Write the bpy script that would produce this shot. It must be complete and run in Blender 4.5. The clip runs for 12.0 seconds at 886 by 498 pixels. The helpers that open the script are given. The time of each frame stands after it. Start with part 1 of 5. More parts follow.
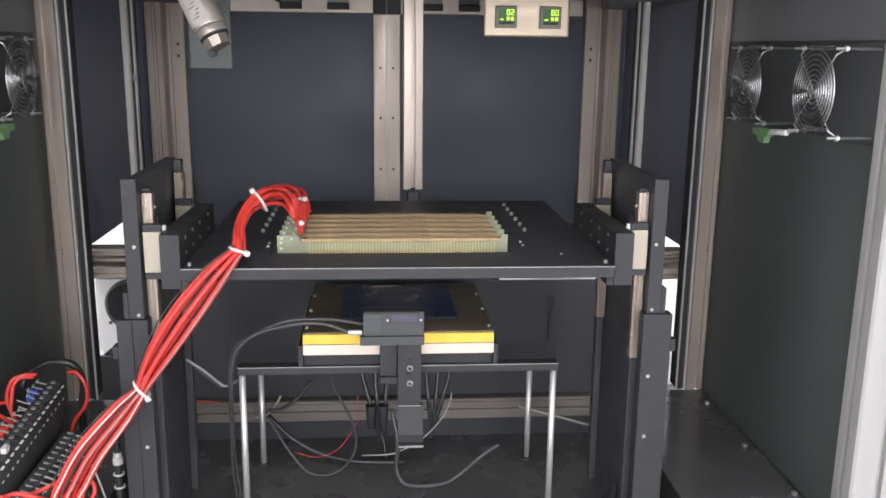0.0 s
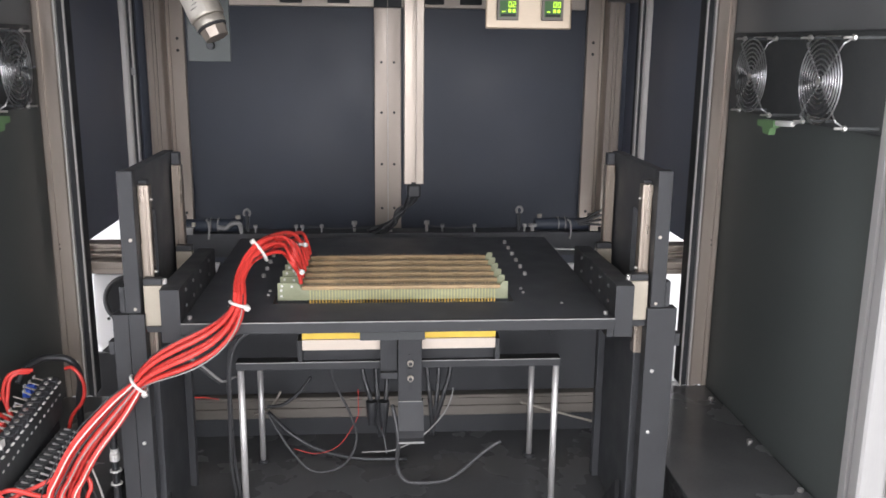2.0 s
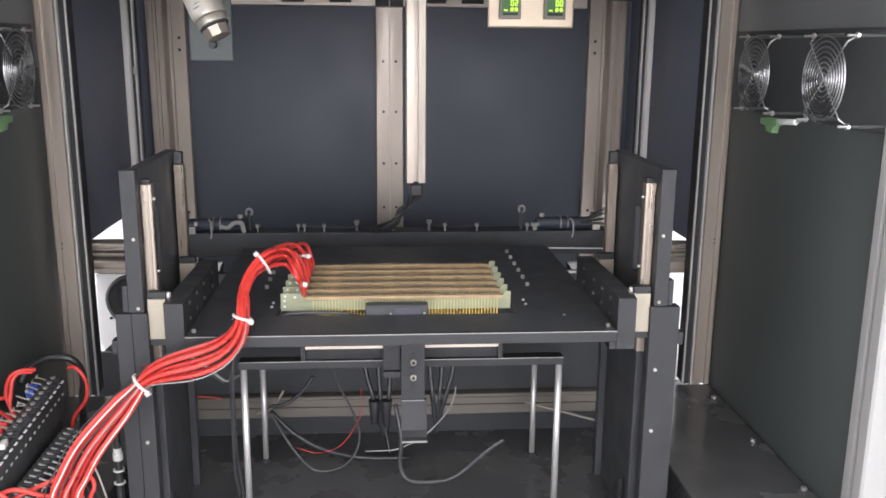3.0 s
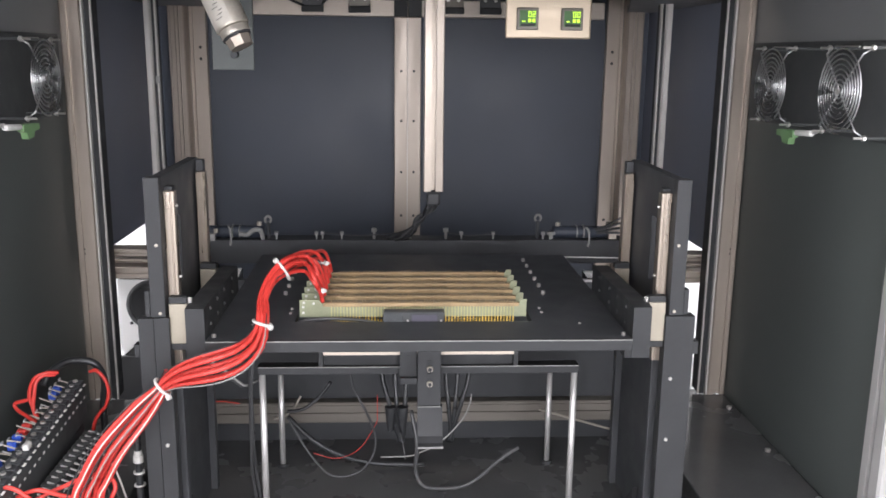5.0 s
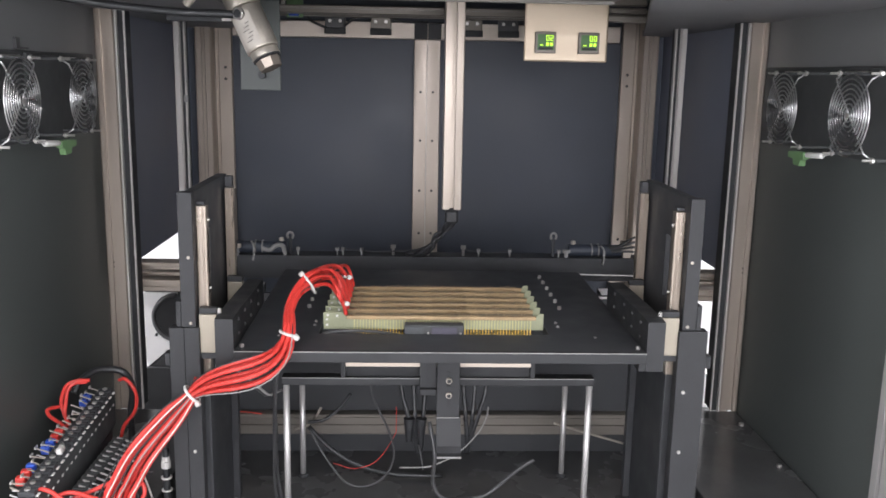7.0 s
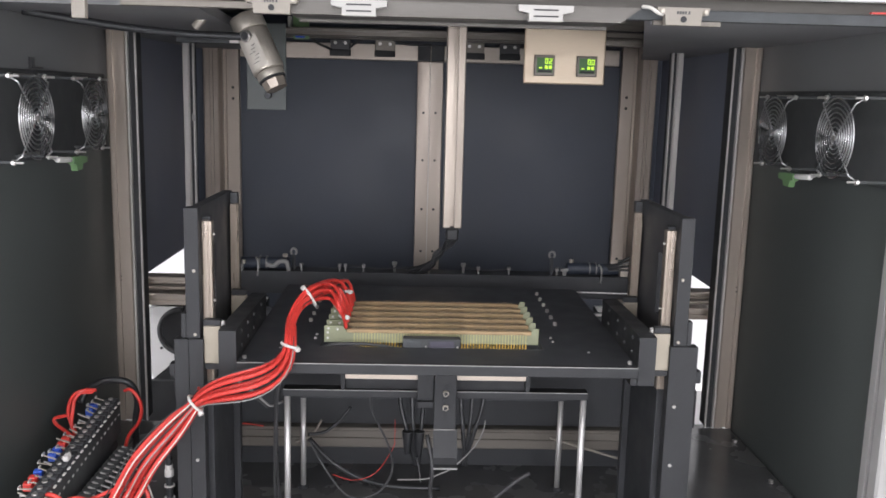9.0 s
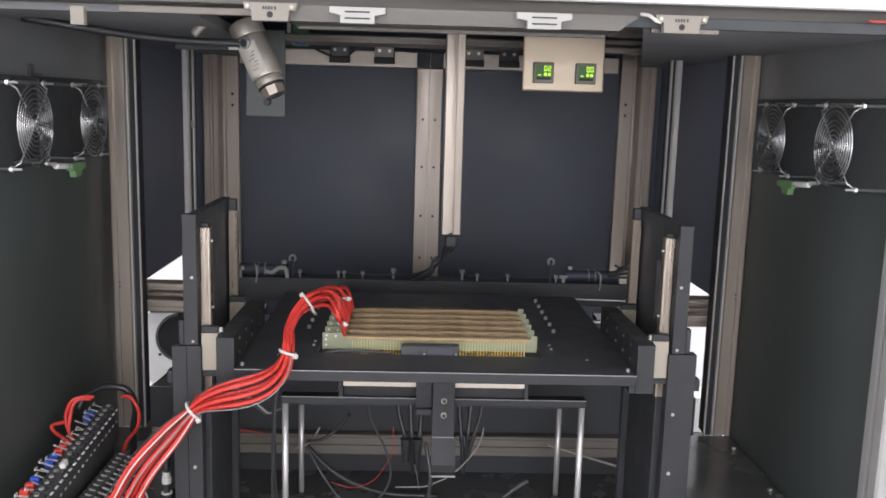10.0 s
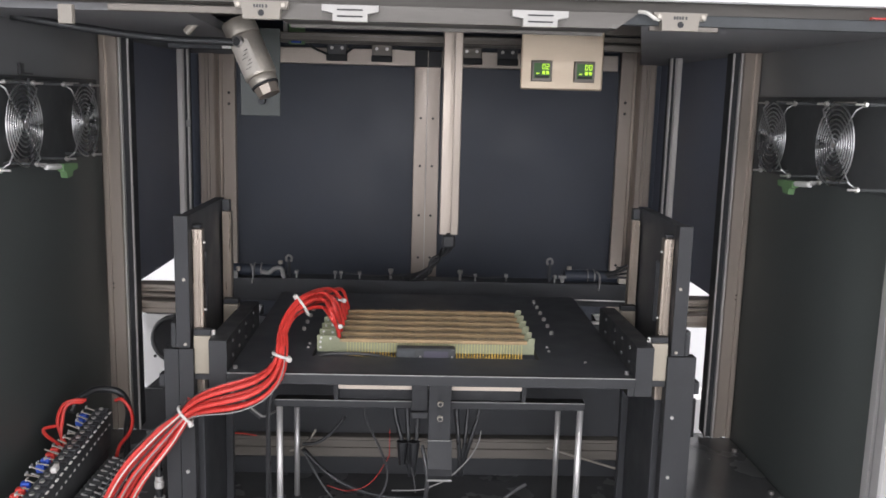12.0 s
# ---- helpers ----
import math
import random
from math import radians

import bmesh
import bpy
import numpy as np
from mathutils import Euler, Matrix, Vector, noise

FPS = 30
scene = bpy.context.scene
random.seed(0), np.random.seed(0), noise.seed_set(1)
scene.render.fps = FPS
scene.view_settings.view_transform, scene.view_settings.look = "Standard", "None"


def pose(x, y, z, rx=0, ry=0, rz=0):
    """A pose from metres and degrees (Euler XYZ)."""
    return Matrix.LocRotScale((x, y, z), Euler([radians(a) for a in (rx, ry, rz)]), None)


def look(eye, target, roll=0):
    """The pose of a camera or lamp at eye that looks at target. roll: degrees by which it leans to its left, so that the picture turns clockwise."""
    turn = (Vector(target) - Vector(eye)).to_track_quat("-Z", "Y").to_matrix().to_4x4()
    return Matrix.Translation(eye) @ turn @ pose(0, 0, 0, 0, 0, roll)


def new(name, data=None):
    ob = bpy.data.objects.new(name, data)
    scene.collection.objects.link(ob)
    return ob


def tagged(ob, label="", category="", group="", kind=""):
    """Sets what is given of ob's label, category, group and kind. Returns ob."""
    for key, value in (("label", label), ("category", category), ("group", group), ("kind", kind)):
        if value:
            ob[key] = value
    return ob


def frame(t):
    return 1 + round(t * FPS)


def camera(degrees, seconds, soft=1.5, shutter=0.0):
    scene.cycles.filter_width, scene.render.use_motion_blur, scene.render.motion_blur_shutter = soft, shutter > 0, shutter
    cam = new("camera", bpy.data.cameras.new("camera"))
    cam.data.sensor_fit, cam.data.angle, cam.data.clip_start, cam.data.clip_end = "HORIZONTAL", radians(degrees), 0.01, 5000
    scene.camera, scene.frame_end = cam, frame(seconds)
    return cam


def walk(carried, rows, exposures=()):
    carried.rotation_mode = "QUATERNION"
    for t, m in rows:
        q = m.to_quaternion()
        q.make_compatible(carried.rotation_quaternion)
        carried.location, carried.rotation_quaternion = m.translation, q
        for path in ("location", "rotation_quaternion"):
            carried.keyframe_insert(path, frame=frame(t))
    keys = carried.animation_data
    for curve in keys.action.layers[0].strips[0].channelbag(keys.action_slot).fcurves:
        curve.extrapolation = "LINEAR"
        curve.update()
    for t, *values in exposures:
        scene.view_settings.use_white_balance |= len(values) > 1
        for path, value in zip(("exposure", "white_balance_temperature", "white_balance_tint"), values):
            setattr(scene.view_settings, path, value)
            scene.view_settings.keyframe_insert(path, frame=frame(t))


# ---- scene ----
cam = camera(53.5, 12.0, soft=1.7)
PATH = [
    (0, (-0.028, -0.549, 0.753), (0.124, 1.393, 0.303), 0.7),
    (0.5, (-0.027, -0.549, 0.752), (0.123, 1.393, 0.3), 0.6),
    (1, (-0.026, -0.544, 0.747), (0.123, 1.398, 0.292), 0.6),
    (1.5, (-0.025, -0.539, 0.744), (0.125, 1.403, 0.291), 0.6),
    (2, (-0.025, -0.535, 0.743), (0.122, 1.408, 0.289), 0.6),
    (2.5, (-0.026, -0.533, 0.743), (0.12, 1.409, 0.288), 0.5),
    (3, (-0.027, -0.534, 0.742), (0.117, 1.408, 0.287), 0.5),
    (5, (-0.03, -0.547, 0.744), (0.079, 1.402, 0.308), 0.7),
    (5.5, (-0.029, -0.55, 0.745), (0.073, 1.4, 0.313), 0.7),
    (6, (-0.029, -0.551, 0.747), (0.066, 1.402, 0.325), 0.8),
    (6.5, (-0.038, -0.555, 0.746), (0.05, 1.4, 0.335), 0.9),
    (7, (-0.043, -0.586, 0.746), (0.038, 1.373, 0.354), 1.1),
    (9, (-0.034, -0.622, 0.747), (0.034, 1.346, 0.4), 1.5),
    (9.5, (-0.034, -0.624, 0.748), (0.034, 1.346, 0.41), 1.6),
    (10, (-0.032, -0.621, 0.748), (0.036, 1.35, 0.415), 1.6),
    (10.5, (-0.03, -0.617, 0.749), (0.036, 1.354, 0.415), 1.6),
    (11, (-0.027, -0.614, 0.75), (0.038, 1.357, 0.415), 1.5),
    (11.5, (-0.027, -0.61, 0.75), (0.04, 1.36, 0.413), 1.5),
    (12, (-0.024, -0.604, 0.75), (0.041, 1.366, 0.412), 1.5),
]
walk(cam, [(t, look(eye, target, roll)) for t, eye, target, roll in PATH],
     exposures=[(0.0, 0.38), (1.8, 0.43), (3.0, 0.61), (5.0, 0.54), (6.0, 0.48), (7.2, 0.36), (8.8, 0.17), (12.0, 0.00)])

# ---- light ----
world = bpy.data.worlds.new("world")
scene.world = world
world.use_nodes = True
world.node_tree.nodes["Background"].inputs[0].default_value = (0.75, 0.78, 0.82, 1)
world.node_tree.nodes["Background"].inputs[1].default_value = 0.05


def area_lamp(name, at, target, sx, sy, watts, colour=(1, 0.97, 1.0)):
    data = bpy.data.lights.new(name, "AREA")
    data.shape, data.size, data.size_y, data.energy, data.color = "RECTANGLE", sx, sy, watts, colour
    ob = new(name, data)
    ob.matrix_world = look(at, target)
    return ob


# unseen lamps added for fill: three overhead, a wide one behind the viewer
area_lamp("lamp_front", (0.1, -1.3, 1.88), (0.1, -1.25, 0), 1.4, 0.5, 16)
area_lamp("lamp_behind", (0.0, -2.95, 0.75), (0.0, 0.0, 0.72), 4.4, 1.3, 88, (0.97, 0.965, 1.03))
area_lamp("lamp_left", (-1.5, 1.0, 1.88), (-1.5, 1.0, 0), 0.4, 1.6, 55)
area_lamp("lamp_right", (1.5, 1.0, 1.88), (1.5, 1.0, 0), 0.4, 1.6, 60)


# ---- materials ----
def mat(name, colour, rough=0.5, metal=0.0, vary=0.15, scale=30.0, fine=400.0, bump=0.1, stretch=(1, 1, 1), rough_vary=0.15, coat=0.0, spec=0.5):
    m = bpy.data.materials.new(name)
    m.use_nodes = True
    nt = m.node_tree
    b = nt.nodes["Principled BSDF"]
    b.inputs["Metallic"].default_value = metal
    b.inputs["Coat Weight"].default_value = coat
    b.inputs["Specular IOR Level"].default_value = spec
    co = nt.nodes.new("ShaderNodeTexCoord")
    mp = nt.nodes.new("ShaderNodeMapping")
    mp.inputs["Scale"].default_value = stretch
    nt.links.new(co.outputs["Object"], mp.inputs["Vector"])
    big, small = nt.nodes.new("ShaderNodeTexNoise"), nt.nodes.new("ShaderNodeTexNoise")
    for n, s in ((big, scale), (small, fine)):
        n.inputs["Scale"].default_value = s
        n.inputs["Detail"].default_value = 4
        nt.links.new(mp.outputs["Vector"], n.inputs["Vector"])
    add = nt.nodes.new("ShaderNodeMath")
    add.operation = "MULTIPLY_ADD"
    nt.links.new(small.outputs["Fac"], add.inputs[0])
    add.inputs[1].default_value = 0.4
    nt.links.new(big.outputs["Fac"], add.inputs[2])
    ramp = nt.nodes.new("ShaderNodeMapRange")
    nt.links.new(add.outputs[0], ramp.inputs["Value"])
    ramp.inputs["From Min"].default_value, ramp.inputs["From Max"].default_value = 0.45, 0.95
    ramp.inputs["To Min"].default_value, ramp.inputs["To Max"].default_value = 1 - vary, 1 + vary
    mul = nt.nodes.new("ShaderNodeVectorMath")
    mul.operation = "SCALE"
    mul.inputs[0].default_value = colour
    nt.links.new(ramp.outputs[0], mul.inputs["Scale"])
    nt.links.new(mul.outputs[0], b.inputs["Base Color"])
    rr = nt.nodes.new("ShaderNodeMapRange")
    nt.links.new(big.outputs["Fac"], rr.inputs["Value"])
    rr.inputs["From Min"].default_value, rr.inputs["From Max"].default_value = 0.3, 0.7
    rr.inputs["To Min"].default_value, rr.inputs["To Max"].default_value = max(rough - rough_vary, 0.03), min(rough + rough_vary, 1)
    nt.links.new(rr.outputs[0], b.inputs["Roughness"])
    if bump:
        bp = nt.nodes.new("ShaderNodeBump")
        bp.inputs["Strength"].default_value = bump
        bp.inputs["Distance"].default_value = 0.001
        nt.links.new(small.outputs["Fac"], bp.inputs["Height"])
        nt.links.new(bp.outputs[0], b.inputs["Normal"])
    return m


def glow(name, colour, strength):
    m = bpy.data.materials.new(name)
    m.use_nodes = True
    b = m.node_tree.nodes["Principled BSDF"]
    b.inputs["Base Color"].default_value = (*colour, 1)
    b.inputs["Emission Color"].default_value = (*colour, 1)
    b.inputs["Emission Strength"].default_value = strength
    return m


M_PANEL = mat("black_panel", (0.038, 0.046, 0.064), 0.5, vary=0.12, scale=5, fine=600, bump=0.06, rough_vary=0.06)
M_SIDE = mat("dark_side_panel", (0.082, 0.092, 0.087), 0.55, vary=0.15, scale=4, fine=500, bump=0.08, rough_vary=0.08)
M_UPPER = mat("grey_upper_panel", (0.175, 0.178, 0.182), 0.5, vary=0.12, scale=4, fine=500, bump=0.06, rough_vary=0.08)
M_BLACK = mat("black_anodised_plate", (0.050, 0.052, 0.056), 0.5, vary=0.2, scale=18, fine=900, bump=0.08, rough_vary=0.1, spec=0.35)
M_DARK = mat("dark_grey_steel", (0.037, 0.038, 0.040), 0.55, metal=0.1, vary=0.18, scale=25, fine=700, bump=0.08, spec=0.3)
M_FLOOR = mat("black_base_plate", (0.080, 0.081, 0.082), 0.24, vary=0.16, scale=9, fine=300, bump=0.1, rough_vary=0.14)
M_ALU_D = mat("aged_aluminium", (0.40, 0.345, 0.295), 0.45, metal=0.6, vary=0.07, scale=5, fine=120, bump=0.06, stretch=(6, 6, 0.4))
M_ALU_P = mat("pale_anodised_aluminium", (0.504, 0.484, 0.458), 0.42, metal=0.05, vary=0.07, scale=5, fine=140, bump=0.05, stretch=(5, 5, 0.3))
M_FRONT = mat("front_post_aluminium", (0.37, 0.362, 0.35), 0.45, metal=0.05, vary=0.08, scale=5, fine=140, bump=0.05, stretch=(5, 5, 0.3))
M_ALU = mat("brushed_aluminium", (0.401, 0.349, 0.297), 0.42, metal=0.75, vary=0.12, scale=6, fine=120, bump=0.06, stretch=(6, 6, 0.4))
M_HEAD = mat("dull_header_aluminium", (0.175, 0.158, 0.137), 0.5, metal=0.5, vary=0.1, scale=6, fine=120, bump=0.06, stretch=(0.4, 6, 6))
# header and switch colours darkened in place of dimmer light under the cover
M_HEADER = mat("header_shaded_aluminium", (0.112, 0.104, 0.093), 0.5, metal=0.4, vary=0.1, scale=6, fine=120, bump=0.06, stretch=(0.4, 6, 6))
M_BEIGE = mat("beige_plastic", (0.27, 0.243, 0.205), 0.5, vary=0.06, scale=25, bump=0.03)
M_FLAT_DARK = mat("flat_dark_paint", (0.026, 0.028, 0.031), 0.55, vary=0.2, scale=8, fine=400, bump=0.06)
# paler copy of the black panel: light on the rear sides put into the base
M_PANEL_LIT = mat("rear_panel_lit_copy", (0.20, 0.215, 0.265), 0.5, vary=0.14, scale=4, fine=500, bump=0.05, spec=0.25)
M_FAN = mat("fan_black_plastic", (0.068, 0.071, 0.072), 0.6, vary=0.15, scale=30, bump=0.04, spec=0.3)
M_SOFF = mat("matte_soffit", (0.21, 0.208, 0.212), 0.6, vary=0.15, scale=4, fine=400, bump=0.05)
M_ALU_H = mat("brushed_aluminium_bar", (0.420, 0.369, 0.318), 0.42, metal=0.75, vary=0.12, scale=6, fine=120, bump=0.06, stretch=(0.4, 6, 6))
M_STEEL = mat("ground_steel", (0.60, 0.58, 0.555), 0.3, metal=0.9, vary=0.05, scale=12, fine=300, bump=0.02, rough_vary=0.03)
M_WIRE = mat("chrome_wire", (0.62, 0.62, 0.62), 0.28, metal=1.0, vary=0.05, scale=20, fine=200, bump=0, rough_vary=0.03)
M_ROD = mat("polished_rod_steel", (0.60, 0.585, 0.57), 0.36, metal=0.55, vary=0.06, scale=8, fine=200, bump=0.02, rough_vary=0.03)
M_RAIL = mat("linear_rail_steel", (0.359, 0.306, 0.255), 0.33, metal=0.8, vary=0.12, scale=15, fine=200, bump=0.03, stretch=(5, 5, 0.5))
M_BLOCK = mat("satin_nickel_block", (0.360, 0.320, 0.255), 0.45, metal=0.45, vary=0.08, scale=25, fine=400, bump=0.05)
M_GOLD = mat("gold_plated_bar", (0.37, 0.265, 0.150), 0.5, metal=0.55, vary=0.3, scale=60, fine=700, bump=0.25, rough_vary=0.2)
M_TRACE = mat("tinned_trace", (0.46, 0.42, 0.20), 0.45, metal=0.2, vary=0.2, scale=60, bump=0.05)
M_PIN = mat("gold_pin", (0.75, 0.5, 0.13), 0.35, metal=0.7, vary=0.2, scale=90, fine=900, bump=0.05)
M_PCB = mat("pale_green_board", (0.262, 0.275, 0.175), 0.5, vary=0.16, scale=35, fine=300, bump=0.05)
M_PCBD = mat("brown_board", (0.150, 0.122, 0.080), 0.5, vary=0.3, scale=30, fine=300, bump=0.08)
M_BLUE = mat("dark_blue_film", (0.018, 0.030, 0.085), 0.35, vary=0.2, scale=20, bump=0.03)
M_YEL = mat("yellow_acrylic", (0.74, 0.50, 0.06), 0.4, vary=0.1, scale=40, bump=0.04)
M_CREAM = mat("cream_acrylic", (0.64, 0.55, 0.46), 0.45, vary=0.06, scale=30, bump=0.03)
M_RED = mat("red_cable_sheath", (0.64, 0.050, 0.040), 0.38, vary=0.18, scale=40, fine=500, bump=0.05, coat=0.1)
M_BCAB = mat("black_cable_sheath", (0.026, 0.027, 0.029), 0.4, vary=0.2, scale=40, bump=0.05)
M_GCAB = mat("grey_cable_sheath", (0.055, 0.055, 0.057), 0.42, vary=0.2, scale=40, bump=0.05)
M_PALE = mat("pale_grey_wire", (0.27, 0.265, 0.255), 0.5, vary=0.15, scale=40, bump=0.03)
M_WCAB = mat("white_wire", (0.62, 0.6, 0.55), 0.45, vary=0.12, scale=40, bump=0.03)
M_WHITE = mat("white_plastic", (0.62, 0.60, 0.57), 0.42, vary=0.06, scale=25, bump=0.03)
M_PAINT = mat("white_powder_coat", (0.80, 0.79, 0.78), 0.5, vary=0.05, scale=8, fine=700, bump=0.08)
M_WALL = mat("workshop_wall_paint", (0.78, 0.78, 0.78), 0.7, vary=0.05, scale=3, fine=300, bump=0.1)
M_GROUND = mat("grey_resin_floor", (0.35, 0.36, 0.36), 0.4, vary=0.12, scale=3, fine=100, bump=0.05)
M_CTL = mat("brushed_control_plate", (0.563, 0.468, 0.353), 0.45, metal=0.55, vary=0.08, scale=8, fine=250, bump=0.04, stretch=(0.3, 4, 4))
M_LCD = glow("green_display", (0.05, 0.13, 0.04), 0.22)
M_SEG = glow("lit_display_segment", (0.58, 0.95, 0.06), 0.8)
M_LENS = mat("lens_glass", (0.10, 0.095, 0.12), 0.12, vary=0.1, scale=40, bump=0, rough_vary=0.04)
M_GREEN = mat("green_connector_plastic", (0.15, 0.27, 0.12), 0.45, vary=0.12, scale=60, bump=0.04)
M_BLUEP = mat("blue_connector_plastic", (0.03, 0.09, 0.5), 0.4, vary=0.12, scale=60, bump=0.04)
M_LABEL = mat("paper_label", (0.70, 0.69, 0.66), 0.6, vary=0.06, scale=50, bump=0.02)
# white catches darkened too, since the header gets less light
M_CATCH = mat("shaded_white_plastic", (0.42, 0.405, 0.38), 0.45, vary=0.06, scale=25, bump=0.03)
M_TAG = mat("greyed_paper_label", (0.50, 0.465, 0.41), 0.55, vary=0.1, scale=60, bump=0.03)
M_INK = mat("printed_ink", (0.06, 0.06, 0.06), 0.6, vary=0.1, scale=50, bump=0)
M_CYL = mat("cast_grey_metal", (0.46, 0.42, 0.36), 0.42, metal=0.55, vary=0.15, scale=20, fine=300, bump=0.08)
M_MATTE = mat("matte_black_plastic", (0.075, 0.080, 0.083), 0.6, vary=0.2, scale=30, bump=0.05, spec=0.25)
M_HOLE = mat("hole_black", (0.03, 0.031, 0.033), 0.8, vary=0.1, bump=0)


# ---- mesh helpers ----
def box(bm, x0, x1, y0, y1, z0, z1, bevel=0.0):
    r = bmesh.ops.create_cube(bm, size=1.0)
    vs = r["verts"]
    for v in vs:
        v.co = Vector(((x0 + x1) / 2 + v.co.x * (x1 - x0), (y0 + y1) / 2 + v.co.y * (y1 - y0), (z0 + z1) / 2 + v.co.z * (z1 - z0)))
    if bevel:
        es = list({e for v in vs for e in v.link_edges})
        bmesh.ops.bevel(bm, geom=es, offset=bevel, segments=2, profile=0.5, affect="EDGES")
    return bm


def boxed(x0, x1, y0, y1, z0, z1, bevel=0.0):
    return box(bmesh.new(), x0, x1, y0, y1, z0, z1, bevel)


def rod(bm, a, b, r, n=16, r2=None, bevel=0.0):
    a, b = Vector(a), Vector(b)
    d = b - a
    m = Matrix.Translation((a + b) / 2) @ d.to_track_quat("Z", "Y").to_matrix().to_4x4()
    made = bmesh.ops.create_cone(bm, cap_ends=True, segments=n, radius1=r, radius2=r if r2 is None else r2, depth=d.length, matrix=m)
    if bevel:
        caps = [e for e in {e for v in made["verts"] for e in v.link_edges} if any(len(f.verts) > 4 for f in e.link_faces)]
        bmesh.ops.bevel(bm, geom=caps, offset=bevel, segments=2, profile=0.5, affect="EDGES")
    return bm


def prism(bm, outline, axis, a, b):
    """Extrudes a 2D outline along an axis from a to b; the outline lies in the two other axes, in their order."""
    def place(p, s):
        return {"x": (s, p[0], p[1]), "y": (p[0], s, p[1]), "z": (p[0], p[1], s)}[axis]
    low = [bm.verts.new(place(p, a)) for p in outline]
    top = [bm.verts.new(place(p, b)) for p in outline]
    n = len(outline)
    faces = [bm.faces.new(low), bm.faces.new(top)]
    faces += [bm.faces.new((low[i], low[(i + 1) % n], top[(i + 1) % n], top[i])) for i in range(n)]
    bmesh.ops.recalc_face_normals(bm, faces=faces)
    return bm


def slot_outline(u0, u1, v0, v1, slots=(), c=0.0015):
    """A rectangle with chamfered corners and notches: (side, place along it, width, depth); sides b, r, t, l."""
    def notches(side):
        return sorted(((p, w, d) for s, p, w, d in slots if s == side))
    pts = [(u0 + c, v0)]
    for p, w, d in notches("b"):
        pts += [(p - w / 2, v0), (p - w / 2, v0 + d), (p + w / 2, v0 + d), (p + w / 2, v0)]
    pts += [(u1 - c, v0), (u1, v0 + c)]
    for p, w, d in notches("r"):
        pts += [(u1, p - w / 2), (u1 - d, p - w / 2), (u1 - d, p + w / 2), (u1, p + w / 2)]
    pts += [(u1, v1 - c), (u1 - c, v1)]
    for p, w, d in reversed(notches("t")):
        pts += [(p + w / 2, v1), (p + w / 2, v1 - d), (p - w / 2, v1 - d), (p - w / 2, v1)]
    pts += [(u0 + c, v1), (u0, v1 - c)]
    for p, w, d in reversed(notches("l")):
        pts += [(u0, p + w / 2), (u0 + d, p + w / 2), (u0 + d, p - w / 2), (u0, p - w / 2)]
    pts += [(u0, v0 + c)]
    return pts


def tube(bm, pts, r, n=8, steps=6):
    """A round tube through control points (Catmull-Rom)."""
    ps = [Vector(p) for p in pts]
    ps = [ps[0] * 2 - ps[1]] + ps + [ps[-1] * 2 - ps[-2]]
    line = []
    for i in range(1, len(ps) - 2):
        p0, p1, p2, p3 = ps[i - 1:i + 3]
        for k in range(steps):
            t = k / steps
            line.append(0.5 * (2 * p1 + (p2 - p0) * t + (2 * p0 - 5 * p1 + 4 * p2 - p3) * t * t + (3 * p1 - p0 - 3 * p2 + p3) * t ** 3))
    line.append(ps[-2])
    rings, up = [], Vector((0.31, 0.2, 0.93))
    for i, p in enumerate(line):
        d = (line[min(i + 1, len(line) - 1)] - line[max(i - 1, 0)]).normalized()
        side = d.cross(up)
        side = side.normalized() if side.length > 1e-4 else d.orthogonal().normalized()
        up = side.cross(d).normalized()
        rings.append([bm.verts.new(p + r * (math.cos(a) * side + math.sin(a) * up)) for a in (2 * math.pi * k / n for k in range(n))])
    for a, b in zip(rings, rings[1:]):
        for k in range(n):
            f = bm.faces.new((a[k], a[(k + 1) % n], b[(k + 1) % n], b[k]))
            f.smooth = True
    bm.faces.new(rings[0][::-1])
    bm.faces.new(rings[-1])
    return bm


def thing(name, label, category, at=(0, 0, 0), group="", kind=""):
    ob = new(name)
    ob.empty_display_size = 0.02
    ob.location = at
    return tagged(ob, label, category, group, kind)


def base_of(ob):
    return Vector(ob.location) + (base_of(ob.parent) if ob.parent else Vector())


def part(name, bm, material, parent=None, label="", smooth=False):
    """Links a bmesh, made in world coordinates, as one mesh object under parent."""
    me = bpy.data.meshes.new(name)
    if parent:
        bmesh.ops.translate(bm, verts=bm.verts, vec=-base_of(parent))
    if smooth:
        for f in bm.faces:
            f.smooth = len(f.verts) <= 4
    bm.to_mesh(me)
    bm.free()
    me.materials.append(material)
    ob = new(name, me)
    if parent:
        ob.parent = parent
    if label:
        tagged(ob, label)
    return ob


def solid(name, bm, material, label, category, group="", kind="", smooth=False):
    """A thing that is one mesh."""
    return tagged(part(name, bm, material, None, "", smooth), label, category, group, kind)


def screw(parent, at, way, r=0.0035, h=0.003, name="screw", material=None):
    """A socket-head screw standing out along way."""
    at, way = Vector(at), Vector(way).normalized()
    bm = rod(bmesh.new(), at - way * 0.002, at + way * h, r, 12, bevel=r * 0.15)
    rod(bm, at + way * h, at + way * (h + 0.0004), r * 0.45, 6)
    return part(name, bm, material or M_STEEL, parent, smooth=False)


